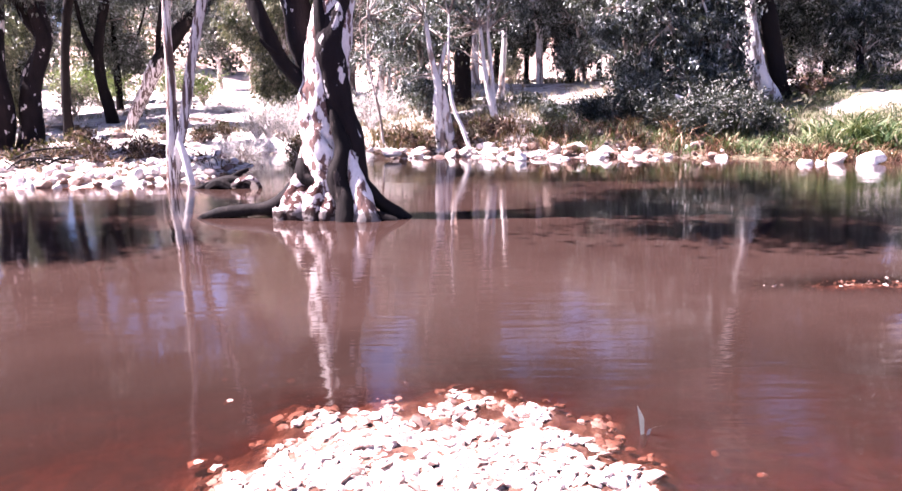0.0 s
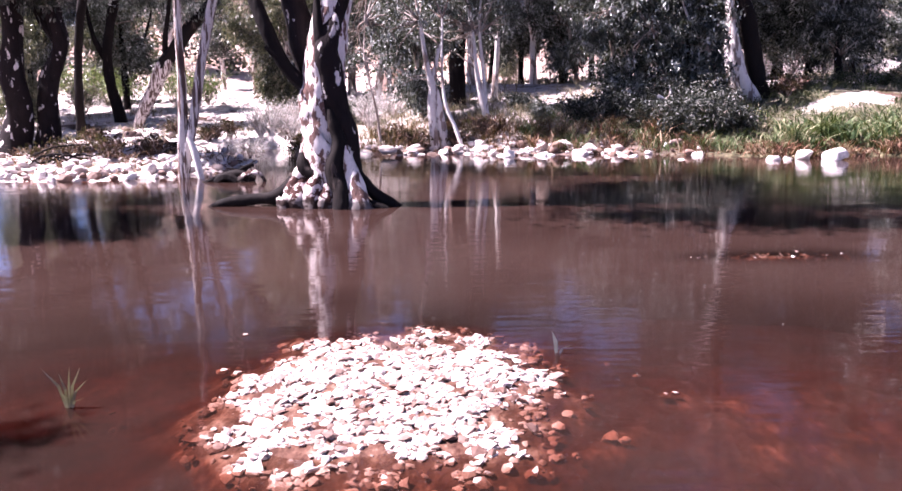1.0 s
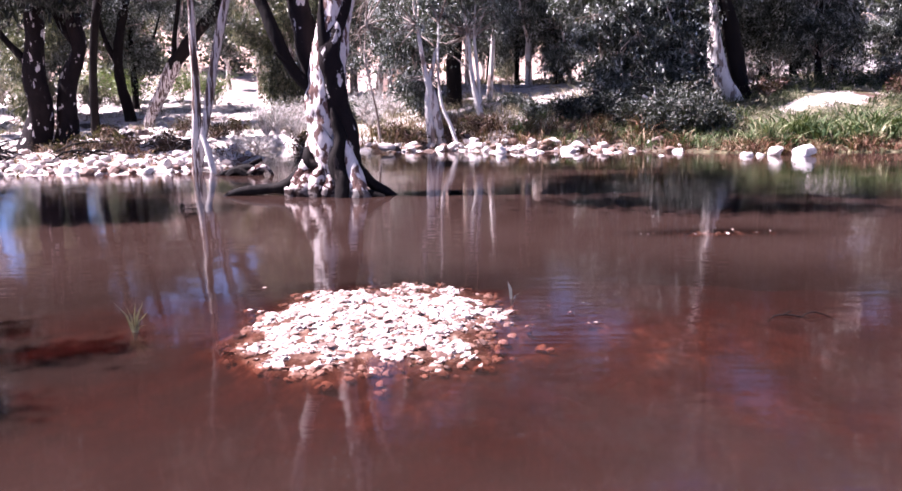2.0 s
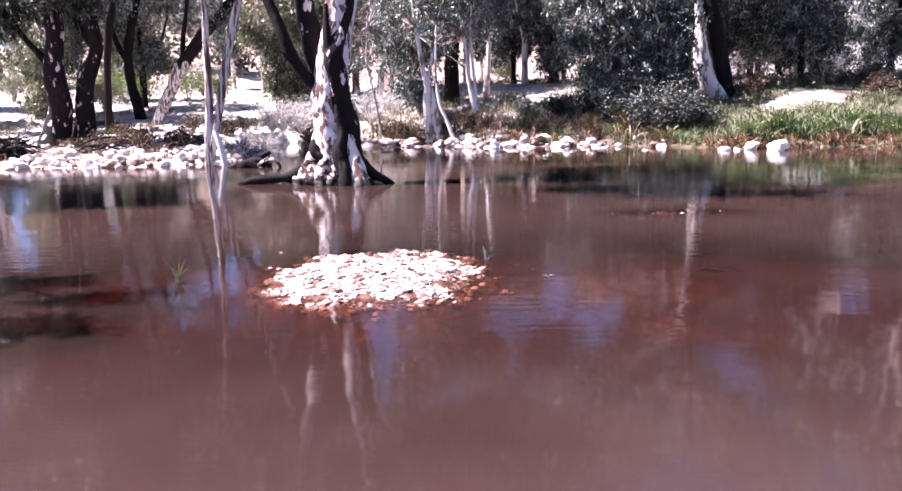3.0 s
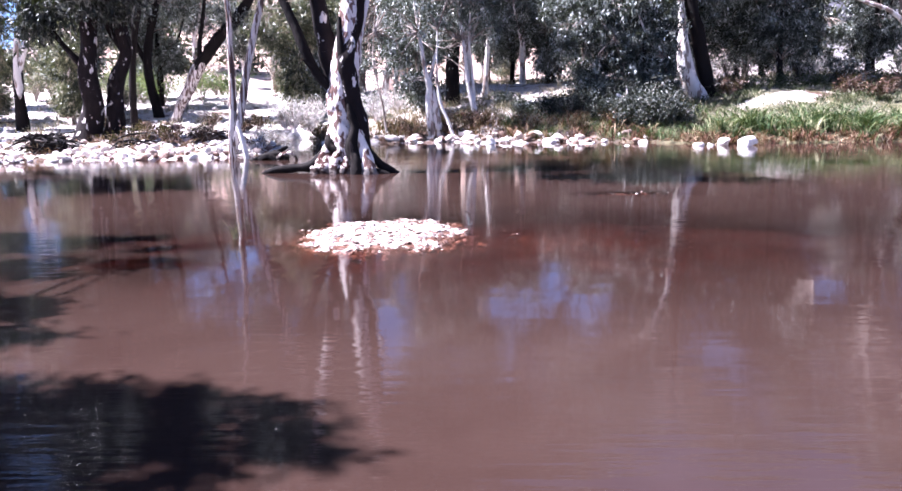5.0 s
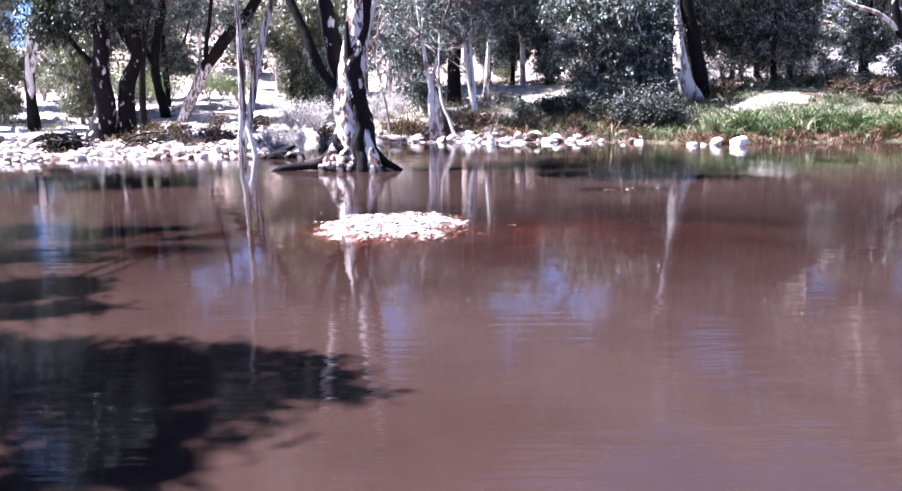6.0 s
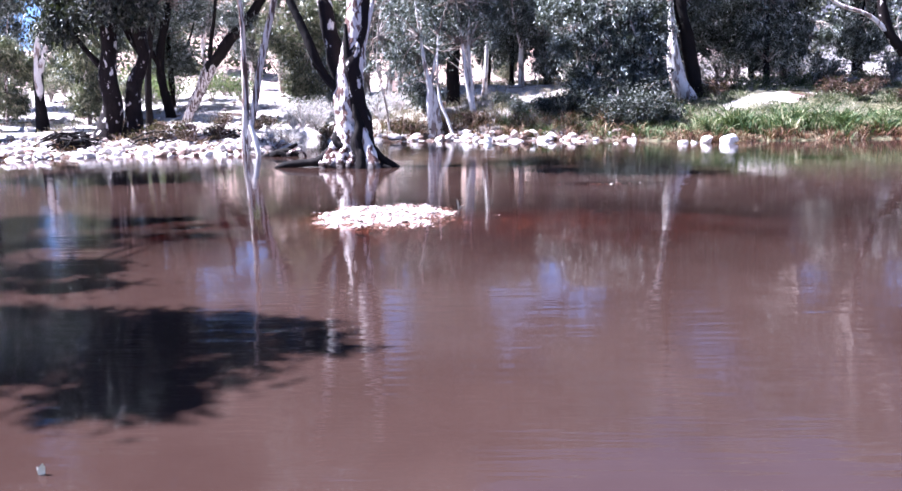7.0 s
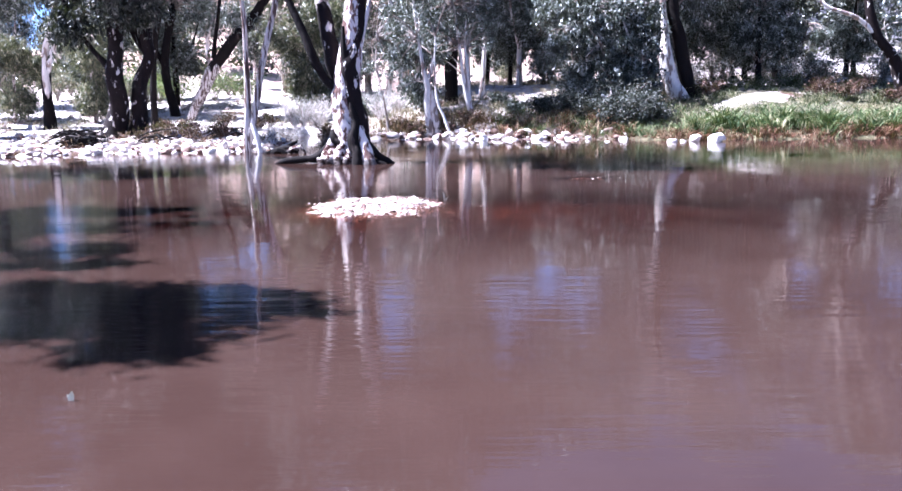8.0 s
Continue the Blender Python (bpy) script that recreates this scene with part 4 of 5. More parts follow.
# ---- background trees and scrub ----
def background_gum(seed, skin, leaf, height, low, clumps=260):
    rng = np.random.default_rng(seed)
    k = height / 8.0
    lean = rng.uniform(-0.6, 0.6)
    return tree("gum in the open woodland behind the pond", [
        ("trunk", skin, [(0, 60 + seed * 9, 0, 0.2 * k), (lean * 0.3, 60 + seed * 9, 2.4 * k, 0.15 * k), (lean, 60 + seed * 9, 5 * k, 0.1 * k), (lean * 1.4, 60 + seed * 9, 7 * k, 0.04)], 9),
        ("limb", skin, [(lean * 0.3, 60 + seed * 9, 2.2 * k, 0.09 * k), (lean * 0.3 + 0.9, 60 + seed * 9, 3.6 * k, 0.07 * k), (lean * 0.3 + 1.5, 60 + seed * 9, 5.6 * k, 0.03)], 8),
    ], [(lean, 60 + seed * 9, (low + 1.5) * k, 1.7 * k, 1.6 * k, 1.5 * k), (lean + 0.6, 60 + seed * 9, 6.4 * k, 2.0 * k, 1.9 * k, 1.5 * k), (lean - 1.2, 60 + seed * 9, 5.2 * k, 1.4 * k, 1.3 * k, 1.0 * k)],
        int(clumps * 0.8), 90, 0.17, leaf, 40 + seed, group="woodland gums", spread=0.19)


protos = [background_gum(0, BARK_WHITE, LEAF_GUM, 7.6, 2.6, 300), background_gum(1, BARK_DARK, LEAF_GUM, 7.0, 1.8, 300), background_gum(2, BARK_MOTTLED, LEAF_OLIVE, 5.0, 0.8), background_gum(3, BARK_TWIG, LEAF_GUM, 3.6, 0.8, 130), background_gum(4, BARK_DARK, LEAF_DARK, 6.6, 1.4, 320), background_gum(5, BARK_TWIG, LEAF_OLIVE, 11.0, 2.0, 330)]
FAR = [(-29, 52, 2), (-25, 38, 0), (-17.5, 42, 2), (-14, 50, 0), (-9.5, 46, 2), (-6, 41, 2), (-3.5, 48, 0), (-1.5, 37, 1), (2, 41, 0), (5.6, 37, 1), (9, 42, 0), (8.5, 34, 2), (12, 38, 1), (14, 50, 0), (4, 54, 2), (-20, 58, 0), (-18.5, 36, 0)]
MID = [(3.8, 33.5, 0), (6.8, 30, 1), (-1, 34.5, 1), (1.2, 33.5, 0), (10.8, 29.5, 4), (13.6, 33, 4), (27, 30, 0), (-20.5, 31, 2), (-16.8, 31.5, 2), (-17.6, 34, 1), (-23, 33, 2), (-15.2, 38, 1), (-6.5, 35, 2), (-4.5, 31.5, 3)]
NEAR = [(18.6, 31.0, 4), (20.8, 35.0, 4), (3.4, 35.0, 1), (5.0, 34.0, 4), (6.8, 37.0, 1), (2.2, 38.0, 4), (7.6, 29.2, 4), (9.8, 33.5, 1), (15.0, 36.0, 4), (5.4, 32.0, 3), (9.4, 29.0, 3), (17.6, 34.4, 3), (-8.4, 44.0, 5), (-5.4, 45.5, 5), (-11.2, 47.0, 5), (-0.4, 24.2, 3), (5.6, 25.0, 3), (7.4, 25.8, 4), (5.9, 28, 1), (-8.2, 38, 3), (-19.4, 26.5, 3)]
rng = random.Random(5)
placed = set()
for x, y, which in FAR + MID + NEAR:
    # the trees behind the middle of the bank are young and low
    tall = rng.uniform(0.85, 1.15) * (0.88 if -2 < x < 9.5 and which != 3 else 1.0)
    m = pose(x, y, on_land(x, y) - 0.1, 0, 0, rng.uniform(0, 360)) @ Matrix.Diagonal((tall, tall, tall, 1))
    if which in placed:
        copy_thing(protos[which], m).scale = m.to_scale()
    else:
        protos[which].matrix_basis = m
        placed.add(which)


def shrub(label, x, y, r, h, leaf, leaves, size, seed, name="shrub", group="", up=0.2, stems=26):
    """A low bush: many thin stems from one foot, with leaves along their upper parts."""
    g = np.random.default_rng(seed)
    z = on_land(x, y)
    pieces, tips = [], []
    for _ in range(stems):
        a = g.uniform(0, 6.283)
        q = r * g.uniform(0.25, 1.0)
        top = np.array([math.cos(a) * q, math.sin(a) * q, h * g.uniform(0.5, 1.0)])
        mid = top * (0.45, 0.45, 0.6) + g.normal(size=3) * 0.06 * r
        v, f, _, _ = tube([(0, 0, -0.05, 0.016), (*mid, 0.011), (*top, 0.004)], 5, 0.2)
        pieces.append((v, f))
        tips += [mid, top, (mid + top) / 2]
    thing = root(name, (x, y, z), label, "shrub", group)
    v, f = join(pieces)
    part("brushwood", mesh_of("brushwood", v, f, BARK_WHITE if leaf is LEAF_GREY else BARK_TWIG), thing)
    tips = np.array(tips)
    p = tips[g.integers(0, len(tips), leaves)] + g.normal(size=(leaves, 3)) * 0.16 * r
    p[:, 2] = np.maximum(p[:, 2], 0.03)
    d = g.normal(size=(leaves, 3)) + (0, 0, up)
    v, f = blades(p, d, size * g.uniform(0.6, 1.3, leaves), size * 0.2, g, 0.05)
    part("foliage", mesh_of("foliage", v, f, leaf, False), thing)
    return thing


g = random.Random(11)
for k in range(24):
    x, y = g.uniform(-6.0, -1.0), g.uniform(22.2, 30)
    shrub("pale grey twiggy bush on the sunlit sand", x, y, g.uniform(0.5, 0.9), g.uniform(0.7, 1.3), LEAF_GREY, 520, 0.085, 100 + k, "grey_shrub", "grey bushes on the sand", stems=44)
for k in range(12):
    x, y = g.uniform(-26, -5), g.uniform(36, 46)
    shrub("olive green bush at the foot of the slope", x, y, g.uniform(0.9, 1.6), g.uniform(1.0, 2.2), LEAF_OLIVE, 1300, 0.13, 130 + k, "olive_shrub", "olive bushes")
for k, (x, y, r, h) in enumerate([(3.2, 23.2, 0.6, 0.4), (4.3, 22.6, 0.7, 0.5), (5.4, 23.2, 0.9, 0.9), (5.6, 21.9, 0.7, 0.6), (6.4, 21.3, 0.7, 0.6), (7.2, 20.7, 0.7, 0.6), (-0.2, 24.6, 0.6, 0.7), (-2.6, 25.4, 0.5, 0.7), (2.6, 24.4, 0.5, 0.4), (16.2, 19.4, 0.8, 0.9), (14.8, 24.5, 0.9, 1.0), (4.9, 21.9, 0.8, 0.7), (5.6, 20.9, 0.7, 0.6), (6.3, 20.2, 0.7, 0.7), (6.1, 22.3, 0.9, 0.9), (6.9, 21.6, 0.8, 1.0), (4.1, 22.2, 0.7, 0.6), (6.2, 19.6, 0.6, 0.6), (6.9, 19.5, 0.65, 0.8), (7.5, 19.3, 0.55, 0.6), (7.3, 20.3, 0.7, 0.8), (11.2, 24.6, 0.8, 0.3), (12.6, 25.0, 0.9, 0.3), (13.9, 25.0, 0.8, 0.3), (15.2, 25.6, 0.9, 0.35), (9.9, 24.2, 0.7, 0.3), (16.6, 25.0, 0.9, 0.4)]):
    # bushes 11 to 20 take the leaf colour that has shade mixed in
    shrub("dark green leafy bush on the bank", x, y, r, h, LEAF_GUM if k in (0, 7, 9) else LEAF_SHADE if 10 < k < 21 else LEAF_TURF if k > 20 else LEAF_DARK, 2300 if k < 21 else 1100, 0.1, 160 + k, "green_shrub", "green bushes on the bank", -0.2)
for k, (x, y, r) in enumerate([(-17.0, 40.0, 1.5), (-15.4, 38.6, 1.3), (-13.8, 40.4, 1.4), (-19.2, 41.5, 1.4), (-11.8, 39.6, 1.2)]):
    shrub("fresh yellow-green bush behind the stony bar", x, y, r, 1.25 * r, LEAF_BRIGHT, 1600, 0.13, 320 + k, "bright_shrub", "bright green bushes")
g = random.Random(23)
for k in range(26):
    if k < 12:
        x, y = g.uniform(-3.7, 1.6), g.uniform(20.5, 21.8)
    elif k < 19:
        x, y = g.uniform(-12.0, -5.2), g.uniform(20.5, 25.0)
    else:
        x, y = g.uniform(-9.0, -4.9), g.uniform(16.4, 18.6)
    shrub("rust-brown dry bush among the stones", x, y, g.uniform(0.25, 0.5), g.uniform(0.25, 0.6), LEAF_BROWN, 420, 0.1, 350 + k, "rusty_shrub", "rusty bushes on the shore", 0.6)
for k, (x, y) in enumerate([(13.9, 22.4), (14.6, 21.9), (15.3, 22.5), (14.3, 23.2), (10.3, 23.4), (16.0, 21.2)]):
    shrub("dry red-brown bush beside a sandy scar", x, y, 0.5, 0.5, LEAF_BROWN, 700, 0.11, 380 + k, "rusty_shrub", "rusty bushes on the bank", 0.5)
g = random.Random(14)
for k in range(16):
    x, y = g.uniform(9, 22), g.uniform(26.5, 35)
    shrub("pale green bush among the woodland trees", x, y, g.uniform(0.7, 1.2), g.uniform(0.8, 1.5), (LEAF_GREY, LEAF_GUM, LEAF_OLIVE)[k % 3], 1100, 0.1, 200 + k, "pale_shrub", "pale bushes under the trees")


# ---- stones ----
def stone_mesh(name, seed, material, flat=0.62, subdivisions=3, smooth=True):
    """A water-worn stone about 1 m long, rounded with a few worn planes."""
    g = np.random.default_rng(seed)
    bm = bmesh.new()
    bmesh.ops.create_icosphere(bm, subdivisions=subdivisions, radius=0.5)
    cuts = [(Vector(g.normal(size=3)).normalized(), g.uniform(0.22, 0.4)) for _ in range(13)]
    for v in bm.verts:
        for nrm, dist in cuts:
            over = v.co.dot(nrm) - dist
            if over > 0:
                v.co -= nrm * over * 0.92
        v.co *= 1 + 0.26 * noise.noise(v.co * 3.1 + Vector((seed * 3.7, 0, 0)))
        v.co = Vector((v.co.x, v.co.y * g_ratio(seed), v.co.z * flat))
    me = bpy.data.meshes.new(name)
    bm.to_mesh(me)
    bm.free()
    me.materials.append(material)
    me.polygons.foreach_set("use_smooth", np.full(len(me.polygons), smooth))
    return me


def g_ratio(seed):
    return 0.66 + 0.09 * (seed % 4)


PALE = [stone_mesh("river_stone", s, STONE_PALE, 0.5 + 0.06 * (s % 4)) for s in range(8)]
LOOSE = [stone_mesh("cobble", s, STONE_PALE, 0.5 + 0.06 * (s % 4), 2) for s in range(8)]
BROWN = [stone_mesh("river_stone", s + 20, STONE_DARK, 0.5 + 0.06 * (s % 4)) for s in range(4)]


def stone(x, y, size, label, group, shapes=PALE, k=0, lift=0.12, turn=0.0, tall=1.0, jumble=0.2):
    z = max(on_land(x, y), -0.12)
    ob = new("river_stone", shapes[k % len(shapes)])
    ob.matrix_basis = Matrix.LocRotScale((x, y, z + size * lift), Euler((random.uniform(-jumble, jumble), random.uniform(-jumble, jumble), turn)), (size, size, size * tall))
    return tagged(ob, label, "stone", group)


random.seed(21)
rest = []
for count in range(600):
    x = random.uniform(-15, -4.25)
    d = abs(random.gauss(0, 2.3)) - 0.25
    y = float(np.interp(x, SHORE_X, SHORE_Y)) + d
    near_edge = math.exp(-max(d, 0) / 1.5)
    size = random.uniform(0.12, 0.34) + 0.2 * near_edge * random.random() ** 3
    turn = random.uniform(0, 6.3)
    if math.hypot(x + 9.7, y - 15.6) < 0.75:
        continue
    if d > 0.45 or size < 0.19:
        # the smaller ones behind are one heap
        m = Matrix.LocRotScale((x, y, on_land(x, y) + size * 0.12), Euler((random.uniform(-0.3, 0.3), random.uniform(-0.3, 0.3), turn)), (size, size, size * 1.1))
        shape = LOOSE[count % 8]
        rest.append((np.array([m @ v.co for v in shape.vertices]), np.array([q.vertices[:] for q in shape.polygons])))
    elif random.random() < 0.2:
        stone(x, y, size * 0.8, "brown weathered stone among paler ones on the bar", "stones of the stony bar", BROWN, count, turn=turn)
    else:
        stone(x, y, size, "pale sun-bleached rounded stone on the bar", "stones of the stony bar", PALE, count, random.choice((0.06, 0.1, 0.16, 0.26)), turn, random.uniform(0.8, 1.2), 0.4)
for k in range(900):
    x, d = random.uniform(-26, -4.8), random.uniform(2.0, 30)
    y, size = float(np.interp(x, SHORE_X, SHORE_Y)) + d, random.uniform(0.1, 0.34) + 0.35 * random.random() ** 4
    m = Matrix.LocRotScale((x, y, on_land(x, y) + size * 0.06), Euler((random.uniform(-0.3, 0.3), random.uniform(-0.3, 0.3), random.uniform(0, 6.3))), (size, size, size))
    shape = LOOSE[k % 8]
    rest.append((np.array([m @ v.co for v in shape.vertices]), np.array([q.vertices[:] for q in shape.polygons])))
v, f = join(rest)
tagged(new("bar_cobbles", mesh_of("bar_cobbles", v, f, COBBLES)), "pale cobbles strewn over the stony bar", "cobbles", kind="stuff")
shore = []
for k in range(230):
    x = random.uniform(-4.2, 6.6) if k < 90 else random.uniform(-1.2, 4.9)
    y = float(np.interp(x, SHORE_X, SHORE_Y)) + random.gauss(0.2, 0.26)
    if -4.4 < x < -3.6:
        y = random.uniform(15.3, 20.4)
        x -= 0.25
    size = (random.uniform(0.08, 0.22) + 0.36 * random.random() ** 3) * (0.55 if x < -3.6 else 1.0)
    if size < 0.16:
        m = Matrix.LocRotScale((x, y, max(on_land(x, y), -0.05) + size * 0.12), Euler((random.uniform(-0.3, 0.3), random.uniform(-0.3, 0.3), random.uniform(0, 6.3))), (size, size, size))
        shape = LOOSE[k % 8]
        shore.append((np.array([m @ v.co for v in shape.vertices]), np.array([q.vertices[:] for q in shape.polygons])))
    else:
        stone(x, y, size, "pale rounded stone at the foot of the far bank", "stones along the far shore", PALE if k % 4 else BROWN, k, turn=random.uniform(0, 6.3))
v, f = join(shore)
tagged(new("shore_cobbles", mesh_of("shore_cobbles", v, f, COBBLES)), "small pale cobbles along the far shore", "cobbles", kind="stuff")
for k in range(24):
    x = random.uniform(-14, -1)
    y = float(np.interp(x, SHORE_X, SHORE_Y)) + random.uniform(2, 9) if x < -4.5 else random.uniform(21.5, 27)
    stone(x, y, random.uniform(0.15, 0.38), "pale boulder half sunk in the sand", "boulders in the sand", PALE, k, 0.1, random.uniform(0, 6.3))
for x, y, size, tall, text in [
    (5.53, 17.2, 0.3, 0.9, "small pale stone standing alone in the water"),
    (7.36, 16.8, 0.4, 1.0, "pale stone at the end of a group in the water"),
    (8.11, 16.9, 0.7, 1.1, "large pale stone in a group in the water"),
    (8.55, 16.6, 0.6, 1.1, "rounded pale stone in a group in the water"),
    (7.71, 16.8, 0.36, 0.8, "low flat stone between larger ones"),
    (10.6, 16.9, 0.2, 0.8, "small pale stone in front of the reeds"),
    (1.88, 18.85, 0.52, 1.2, "tall pale stone at the water's edge"),
    (2.9, 19.0, 0.4, 0.9, "pale stone at the water's edge"),
    (3.6, 18.7, 0.3, 0.9, "pale stone at the water's edge"),
    (4.6, 18.5, 0.34, 0.9, "pale stone at the water's edge"),
    (-1.15, 19.8, 1.0, 0.5, "long flat pale slab at the water's edge"),
]:
    stone(x, y, size, text, "stones in the water", PALE, int(x * 7) % 8, 0.3, x, tall)


# ---- gravel shoal ----
SMALL = [stone_mesh("pebble", s + 50, PEBBLE, 0.36 + 0.08 * (s % 3), 1, False) for s in range(6)]
bar = root("gravel_shoal", (0.33, 3.55, 0), "low shoal of sun-bleached pebbles just above the water", "shoal", kind="structure")
loose = []
spots = []
while len(spots) < 4700:
    x, y = random.uniform(-1.2, 4.2), random.uniform(1.7, 4.9)
    z = float(shoal(x, y))
    if z < -0.06:
        continue
    # stones lie in heaps with wet hollows between, closer together on the crest
    heap = float(wobble(x, 0.7 * y, 0.05, 3)) + 0.6 * float(wobble(x, y, 0.024, 8))
    crest = min(1.0, max(0.0, (z + 0.03) / 0.05))
    if z > -0.05 and x < 1.7:
        share = (1.0 if crest > 0.2 else 0.5) if heap > 0.5 - 1.0 * crest else 0.03
    else:
        share = 0.0
    if random.random() < share:
        spots.append((x, y, max(z, -0.022), random.uniform(0.026, 0.06) + 0.075 * random.random() ** 3))
# a few stones that stand alone round the shoal and on the small spit behind it
for x, y in [(-0.76, 4.85), (-0.52, 4.72), (-0.64, 4.5), (-0.95, 3.3), (-0.86, 3.1), (-0.4, 4.8), (0.2, 4.72), (1.5, 3.9), (1.62, 3.7), (1.75, 3.45)]:
    spots.append((x, y, -0.012, random.uniform(0.05, 0.085)))
for k in range(130):
    spots.append((random.gauss(3.5, 0.34), random.gauss(6.7, 0.07), random.uniform(-0.03, -0.004), random.uniform(0.025, 0.06)))
spots.sort(key=lambda s: -s[2] + 0.01 * s[3])
for k, (x, y, z, size) in enumerate(spots):
    m = Matrix.LocRotScale((x, y, z + size * random.uniform(-0.08, 0.1)), Euler((random.uniform(-0.45, 0.45), random.uniform(-0.45, 0.45), random.uniform(0, 6.3))), (size, size, size * 0.85))
    if k % 18 == 0:
        ob = new("pebble", SMALL[k % 6])
        ob.parent = bar
        ob.matrix_basis = Matrix.Translation((-0.33, -3.55, 0)) @ m
    else:
        co = np.array([m @ v.co for v in SMALL[k % 6].vertices])
        loose.append((co, np.array([p.vertices[:] for p in SMALL[k % 6].polygons])))
v, f = join(loose)
tagged(part("pebbles", mesh_of("pebbles", v - np.array((0.33, 3.55, 0)), f, PEBBLES, False), bar), kind="stuff")


# ---- grass and reeds ----
def tufts(name, label, places, per, height, width, leaf, seed, spread, lean=0.35, drop=0.0):
    """Grass in clumps, one object: each blade of two bent pieces."""
    g = np.random.default_rng(seed)
    p = np.repeat(np.asarray(places, float), per, 0)
    n = len(p)
    p[:, :2] += g.normal(size=(n, 2)) * spread
    p[:, 2] = land(p[:, 0], p[:, 1]) - 0.02
    h = height * g.uniform(0.5, 1.2, n)[:, None] * np.repeat(g.uniform(0.45, 1.4, len(places)), per)[:, None]
    d = np.column_stack([g.normal(size=(n, 2)) * lean, np.ones(n)])
    s = np.column_stack([g.normal(size=(n, 2)), np.zeros(n)])
    s /= np.linalg.norm(s, axis=1)[:, None]
    w = width * g.uniform(0.6, 1.3, n)[:, None]
    mid = p + d * h * 0.6
    out = d * (1, 1, 0) * 1.6
    tip = mid + (out + (0, 0, 0.55 - drop)) * h * 0.6
    v2 = np.stack([p - s * w * 0.7, p + s * w * 0.7, mid + s * w, mid - s * w, tip + s * 0.002, tip - s * 0.002], 1).reshape(-1, 3)
    b = np.arange(n)[:, None] * 6
    f2 = np.vstack([b + (0, 1, 2, 3), b + (3, 2, 4, 5)])
    return tagged(new(name, mesh_of(name, v2, f2, leaf, False)), label, "grass", kind="stuff")


def scatter(n, x0, x1, d0, d1, seed):
    g = np.random.default_rng(seed)
    x = g.uniform(x0, x1, n)
    return np.column_stack([x, np.interp(x, SHORE_X, SHORE_Y) + g.uniform(d0, d1, n), np.zeros(n)])


tufts("green_reeds", "bright green reeds along the grassy bank", scatter(104, 8.3, 18, 0.3, 2.1, 1), 46, 0.52, 0.018, LEAF_REED, 1, 0.11, 0.4, 0.15)
tufts("rusty_sedge", "rust-brown sedge at the water's edge below the reeds", scatter(92, 7.3, 18, -0.1, 0.7, 2), 36, 0.34, 0.012, LEAF_RUST, 2, 0.12, 0.5, 0.3)
green = scatter(300, 8.0, 22, 1.8, 9.0, 3)
green = green[np.hypot((green[:, 0] - 12.1) / 1.7, (green[:, 1] - 22.4 - 0.29 * (green[:, 0] - 12.1)) / 0.7) > np.random.default_rng(33).uniform(0.55, 1.0, len(green))]
tufts("bank_grass", "short green grass on the bank", green, 36, 0.26, 0.011, LEAF_TURF, 3, 0.2, 0.5, 0.2)
tufts("red_grass", "reddish dry grass among the stones of the far shore", scatter(115, -3.4, 6.6, 0.1, 2.2, 4), 26, 0.4, 0.009, LEAF_RUST, 4, 0.12, 0.4, 0.1)
tufts("olive_grass", "olive green grass below the bushes of the far bank", scatter(85, 2.4, 8.4, 0.4, 3.2, 14), 34, 0.32, 0.011, LEAF_REED, 14, 0.14, 0.45, 0.15)
tufts("dry_grass", "straw-coloured dry grass on the far bank", scatter(330, -4.0, 9.0, 0.9, 8.0, 5), 26, 0.34, 0.009, LEAF_STRAW, 5, 0.2, 0.45, 0.1)
tufts("bar_grass", "sparse rusty grass between stones of the bar", scatter(70, -13, -4.5, 0.5, 5.5, 6), 22, 0.26, 0.009, LEAF_RUST, 6, 0.12, 0.5, 0.2)
tufts("sand_grass", "pale dry grass on the sand under the trees", scatter(130, -24, -4.5, 6, 24, 7), 22, 0.36, 0.01, LEAF_STRAW, 7, 0.22, 0.45, 0.1)

g = np.random.default_rng(8)
woods = np.column_stack([g.uniform(-3, 26, 420), g.uniform(26, 46, 420), np.zeros(420)])
tufts("wood_grass", "pale dry grass under the woodland trees", woods, 22, 0.4, 0.012, LEAF_STRAW, 8, 0.3, 0.45, 0.1)

# ---- scrub on the far slope ----
g = np.random.default_rng(77)
n = 480
az, far = np.radians(g.uniform(-42, 42, n)), g.uniform(56, 135, n)
sx, sy = np.sin(az) * far, np.cos(az) * far
sz = land(sx, sy)
size = g.uniform(0.7, 2.0, n)
own = np.repeat(np.arange(n), 130)
u = g.normal(size=(len(own), 3)) * 0.5
p = np.column_stack([sx, sy, sz + size * 0.7])[own] + u * size[own][:, None] * (1, 1, 0.75)
v, f = blades(p, g.normal(size=p.shape), 0.42 * g.uniform(0.6, 1.3, len(p)), 0.13, g)
tagged(new("hill_scrub", mesh_of("hill_scrub", v, f, LEAF_SCRUB, False)), "olive scrub scattered over the far reddish slope", "scrub", kind="stuff")

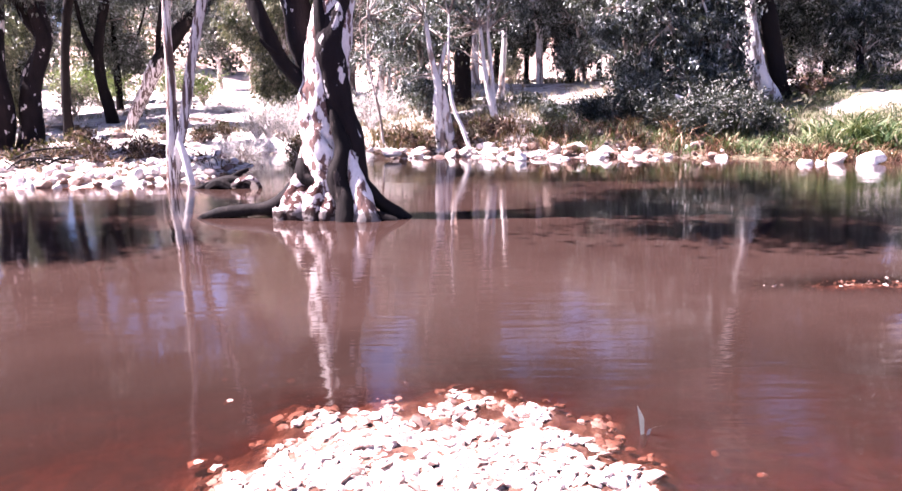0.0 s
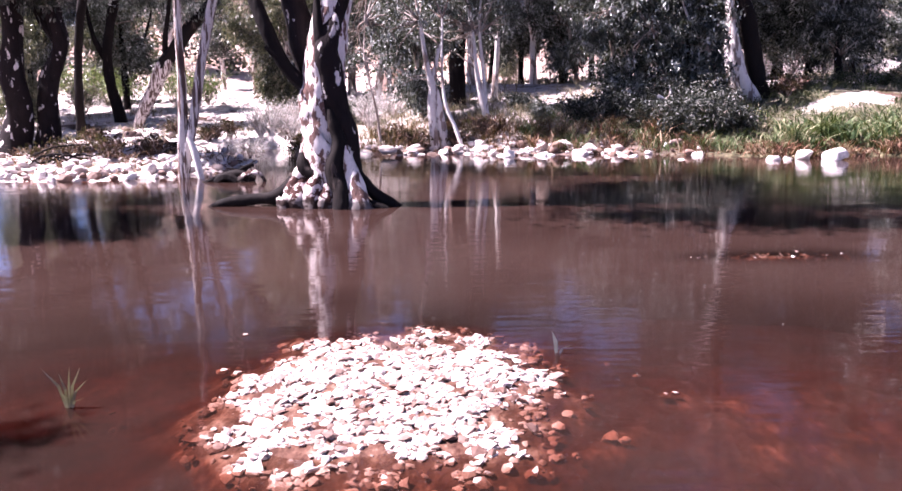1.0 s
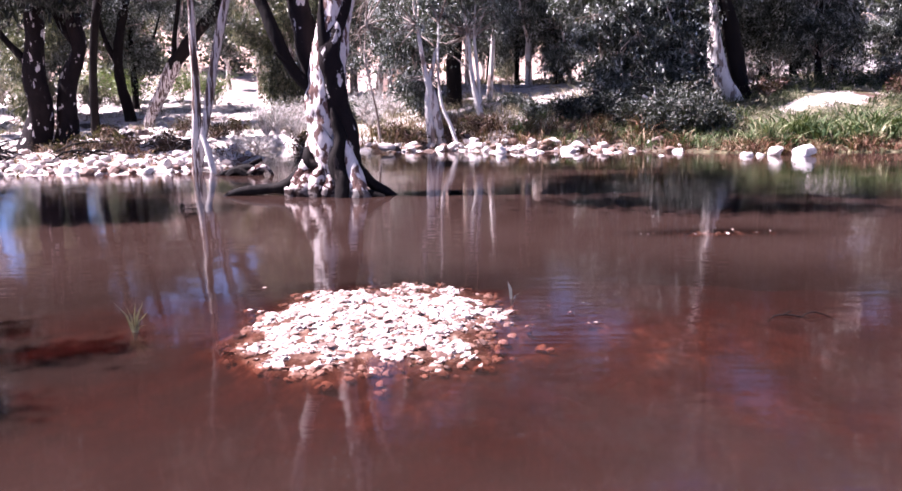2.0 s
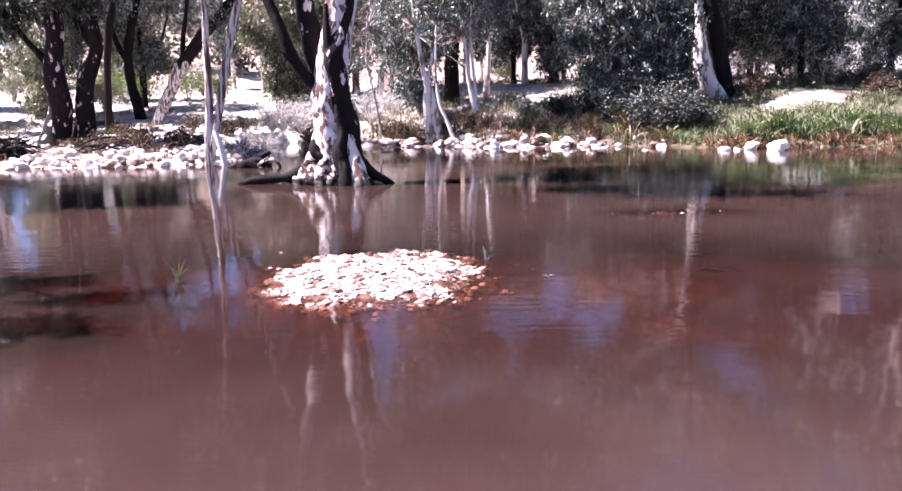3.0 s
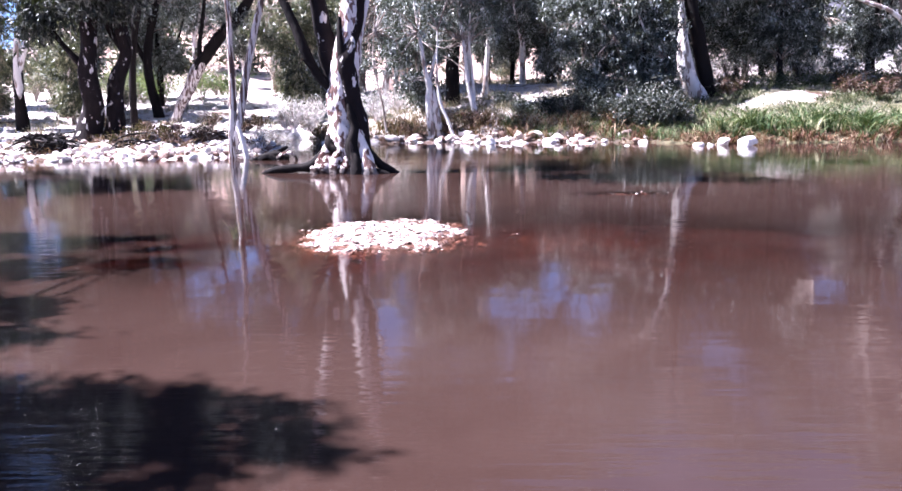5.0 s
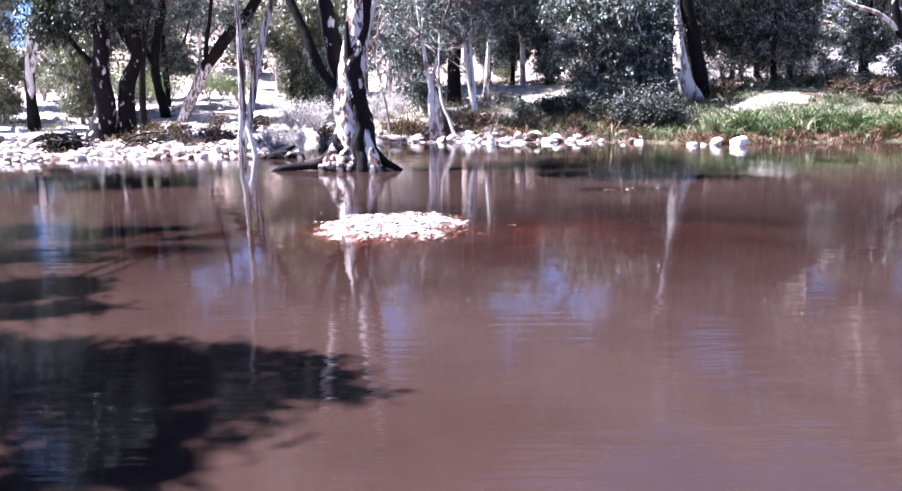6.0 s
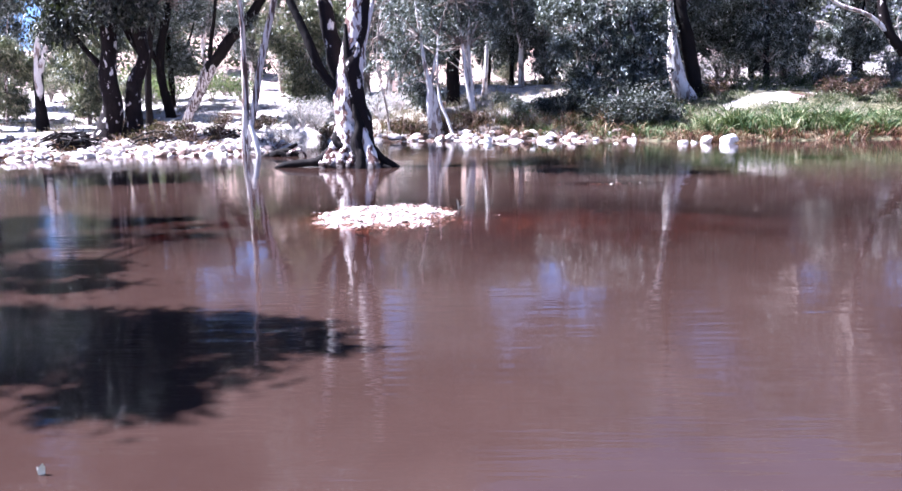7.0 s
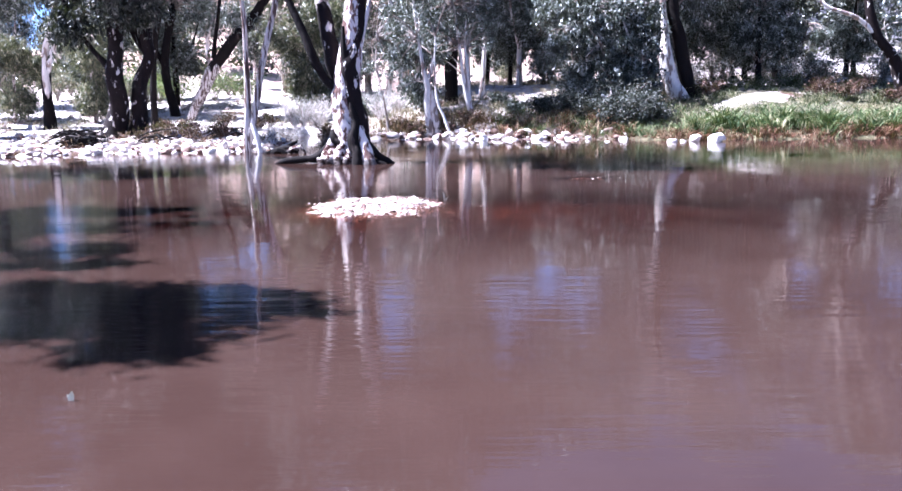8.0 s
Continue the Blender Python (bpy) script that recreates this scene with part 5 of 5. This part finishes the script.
# ---- flood litter between the stones ----
g = np.random.default_rng(31)
lx = g.uniform(-15, 9, 6000)
ly = np.interp(lx, SHORE_X, SHORE_Y) + np.abs(g.normal(size=6000)) * np.where(lx < -4.4, 3.2, 1.6)
p = np.column_stack([lx, ly, land(lx, ly) + 0.02])
d = np.column_stack([g.normal(size=(6000, 2)), g.normal(size=6000) * 0.35])
v, f = blades(p, d, g.uniform(0.08, 0.26, 6000), 0.014, g, 0.08)
tagged(new("flood_litter", mesh_of("flood_litter", v, f, LEAF_RUST, False)), "brown bark and leaf litter strewn between the stones", "litter", kind="stuff")

# ---- driftwood on the stony bar ----
g = random.Random(9)
for k, (cx, cy, n, r) in enumerate([(-9.7, 15.75, 90, 0.8), (-7.6, 16.4, 8, 0.6), (-6.2, 18.4, 10, 0.7)]):
    z = on_land(cx, cy)
    pile = root("driftwood_pile", (cx, cy, z), "tangle of dark flood driftwood caught on the shore", "driftwood", "driftwood on the shore")
    for _ in range(n):
        a, q, h = g.uniform(0, 6.3), g.uniform(0.4, r), g.uniform(0.02, 0.3 if k else 0.45)
        x, y = g.uniform(-r, r) * 0.5, g.uniform(-r, r) * 0.4
        dx, dy = math.cos(a) * q, math.sin(a) * q * 0.7
        pts = [(x - dx, y - dy, h - 0.12, 0.012), (x - dx * 0.3, y - dy * 0.3, h + 0.04, 0.022), (x + dx * 0.4, y + dy * 0.4, h + g.uniform(-0.05, 0.1), 0.017), (x + dx, y + dy, h + g.uniform(-0.15, 0.2), 0.012)]
        part("branch", tube_mesh("branch", pts, BARK_DARK if g.random() < 0.92 else BARK_TWIG, (0, 0, 0), 7, 0.12, 0.1, k), pile)

log = root("fallen_branch", (6.5, 21.1, on_land(6.5, 21.1)), "pale broken branch lying against dark bushes", "branch")
z = on_land(6.5, 21.1)
part("wood", tube_mesh("wood", [(6.0, 21.3, 1.38, 0.045), (6.25, 21.2, 1.22, 0.06), (6.55, 21.1, 0.98, 0.055), (6.95, 20.95, 0.55, 0.05)], BARK_WHITE, (6.5, 21.1, z), 9, 0.08, 0.1, 5), log)
part("side_branch", tube_mesh("side_branch", [(6.2, 21.2, 1.24, 0.03), (6.3, 21.1, 1.45, 0.022), (6.25, 21.05, 1.62, 0.01)], BARK_WHITE, (6.5, 21.1, z), 7, 0.08, 0.1, 6), log)

# ---- small things in the water ----
snag = root("snag", (-3.4, 14.0, 0), "dark driftwood snag half sunk in the water", "driftwood")
for k, pts in enumerate((
    [(-3.95, 14.0, -0.05, 0.05), (-3.6, 14.0, 0.05, 0.08), (-3.3, 14.02, 0.1, 0.1), (-3.02, 14.05, 0.02, 0.07)],
    [(-3.35, 13.92, 0.0, 0.03), (-3.15, 13.9, 0.12, 0.045), (-2.96, 13.9, 0.17, 0.04), (-2.84, 13.92, 0.08, 0.03), (-2.78, 13.95, -0.1, 0.03)],
    [(-3.45, 14.05, 0.02, 0.05), (-3.25, 14.1, 0.2, 0.045), (-3.05, 14.12, 0.3, 0.03)],
    [(-3.7, 13.9, 0.0, 0.04), (-3.5, 13.86, 0.1, 0.05), (-3.3, 13.84, 0.02, 0.05)],
)):
    part("branch", tube_mesh("branch", pts, BARK_BURL if k == 1 else BARK_DARK, (-3.4, 14.0, 0), 10, 0.05, 0.3, 3 + k), snag)

twig = root("twig", (3.03, 3.5, 0), "thin arched twig sticking out of the water", "twig")
for pts in ([(2.86, 3.5, -0.03, 0.005), (2.9, 3.5, 0.01, 0.005), (3.0, 3.5, 0.014, 0.005), (3.12, 3.5, -0.01, 0.004)], [(3.04, 3.5, -0.03, 0.004), (3.12, 3.5, 0.03, 0.004), (3.22, 3.5, 0.012, 0.004), (3.3, 3.48, -0.03, 0.003)], [(2.95, 3.5, 0.012, 0.005), (2.98, 3.49, 0.035, 0.004), (3.0, 3.49, 0.045, 0.003)]):
    part("sprig", tube_mesh("sprig", pts, BARK_DARK, (3.03, 3.5, 0), 6, 0.02), twig)


def plant(name, label, x, y, stalks, leaf):
    g = np.random.default_rng(int(x * 100) % 97)
    thing = root(name, (x, y, 0), label, "plant")
    for dx, dy, h, w in stalks:
        p = np.array([[0, 0, -0.06], [dx * 0.35, dy * 0.35, h * 0.55], [dx, dy, h]])
        s = np.array([w, 0.3 * w, 0])
        v = np.stack([p[0] - s * 0.6, p[0] + s * 0.6, p[1] + s + (0, 0.004, 0), p[1] - s, p[2] + s * 0.1, p[2] - s * 0.1])
        part("blade", mesh_of("blade", v, np.array([(0, 1, 2, 3), (3, 2, 4, 5)]), leaf, False), thing)
    return thing


plant("grass_tuft", "small green grass tuft growing out of the water", -1.17, 3.34, [(-0.12, 0.0, 0.2, 0.006), (-0.05, 0.03, 0.16, 0.006), (0.02, 0, 0.2, 0.004), (0.06, 0.02, 0.19, 0.006), (0.1, 0.0, 0.14, 0.006), (0.09, -0.03, 0.06, 0.005), (-0.02, -0.04, 0.1, 0.005)], LEAF_STRAW)
plant("water_shoot", "single pale green shoot beside the pebble shoal", 1.25, 4.06, [(-0.03, 0.0, 0.13, 0.012), (0.07, -0.02, 0.05, 0.009)], LEAF_GREY)
plant("floating_leaf", "pale leaf drifting upright in the muddy water", -0.23, -3.20, [(0.01, 0.0, 0.05, 0.012), (-0.02, 0.01, 0.03, 0.008)], LEAF_GREY)
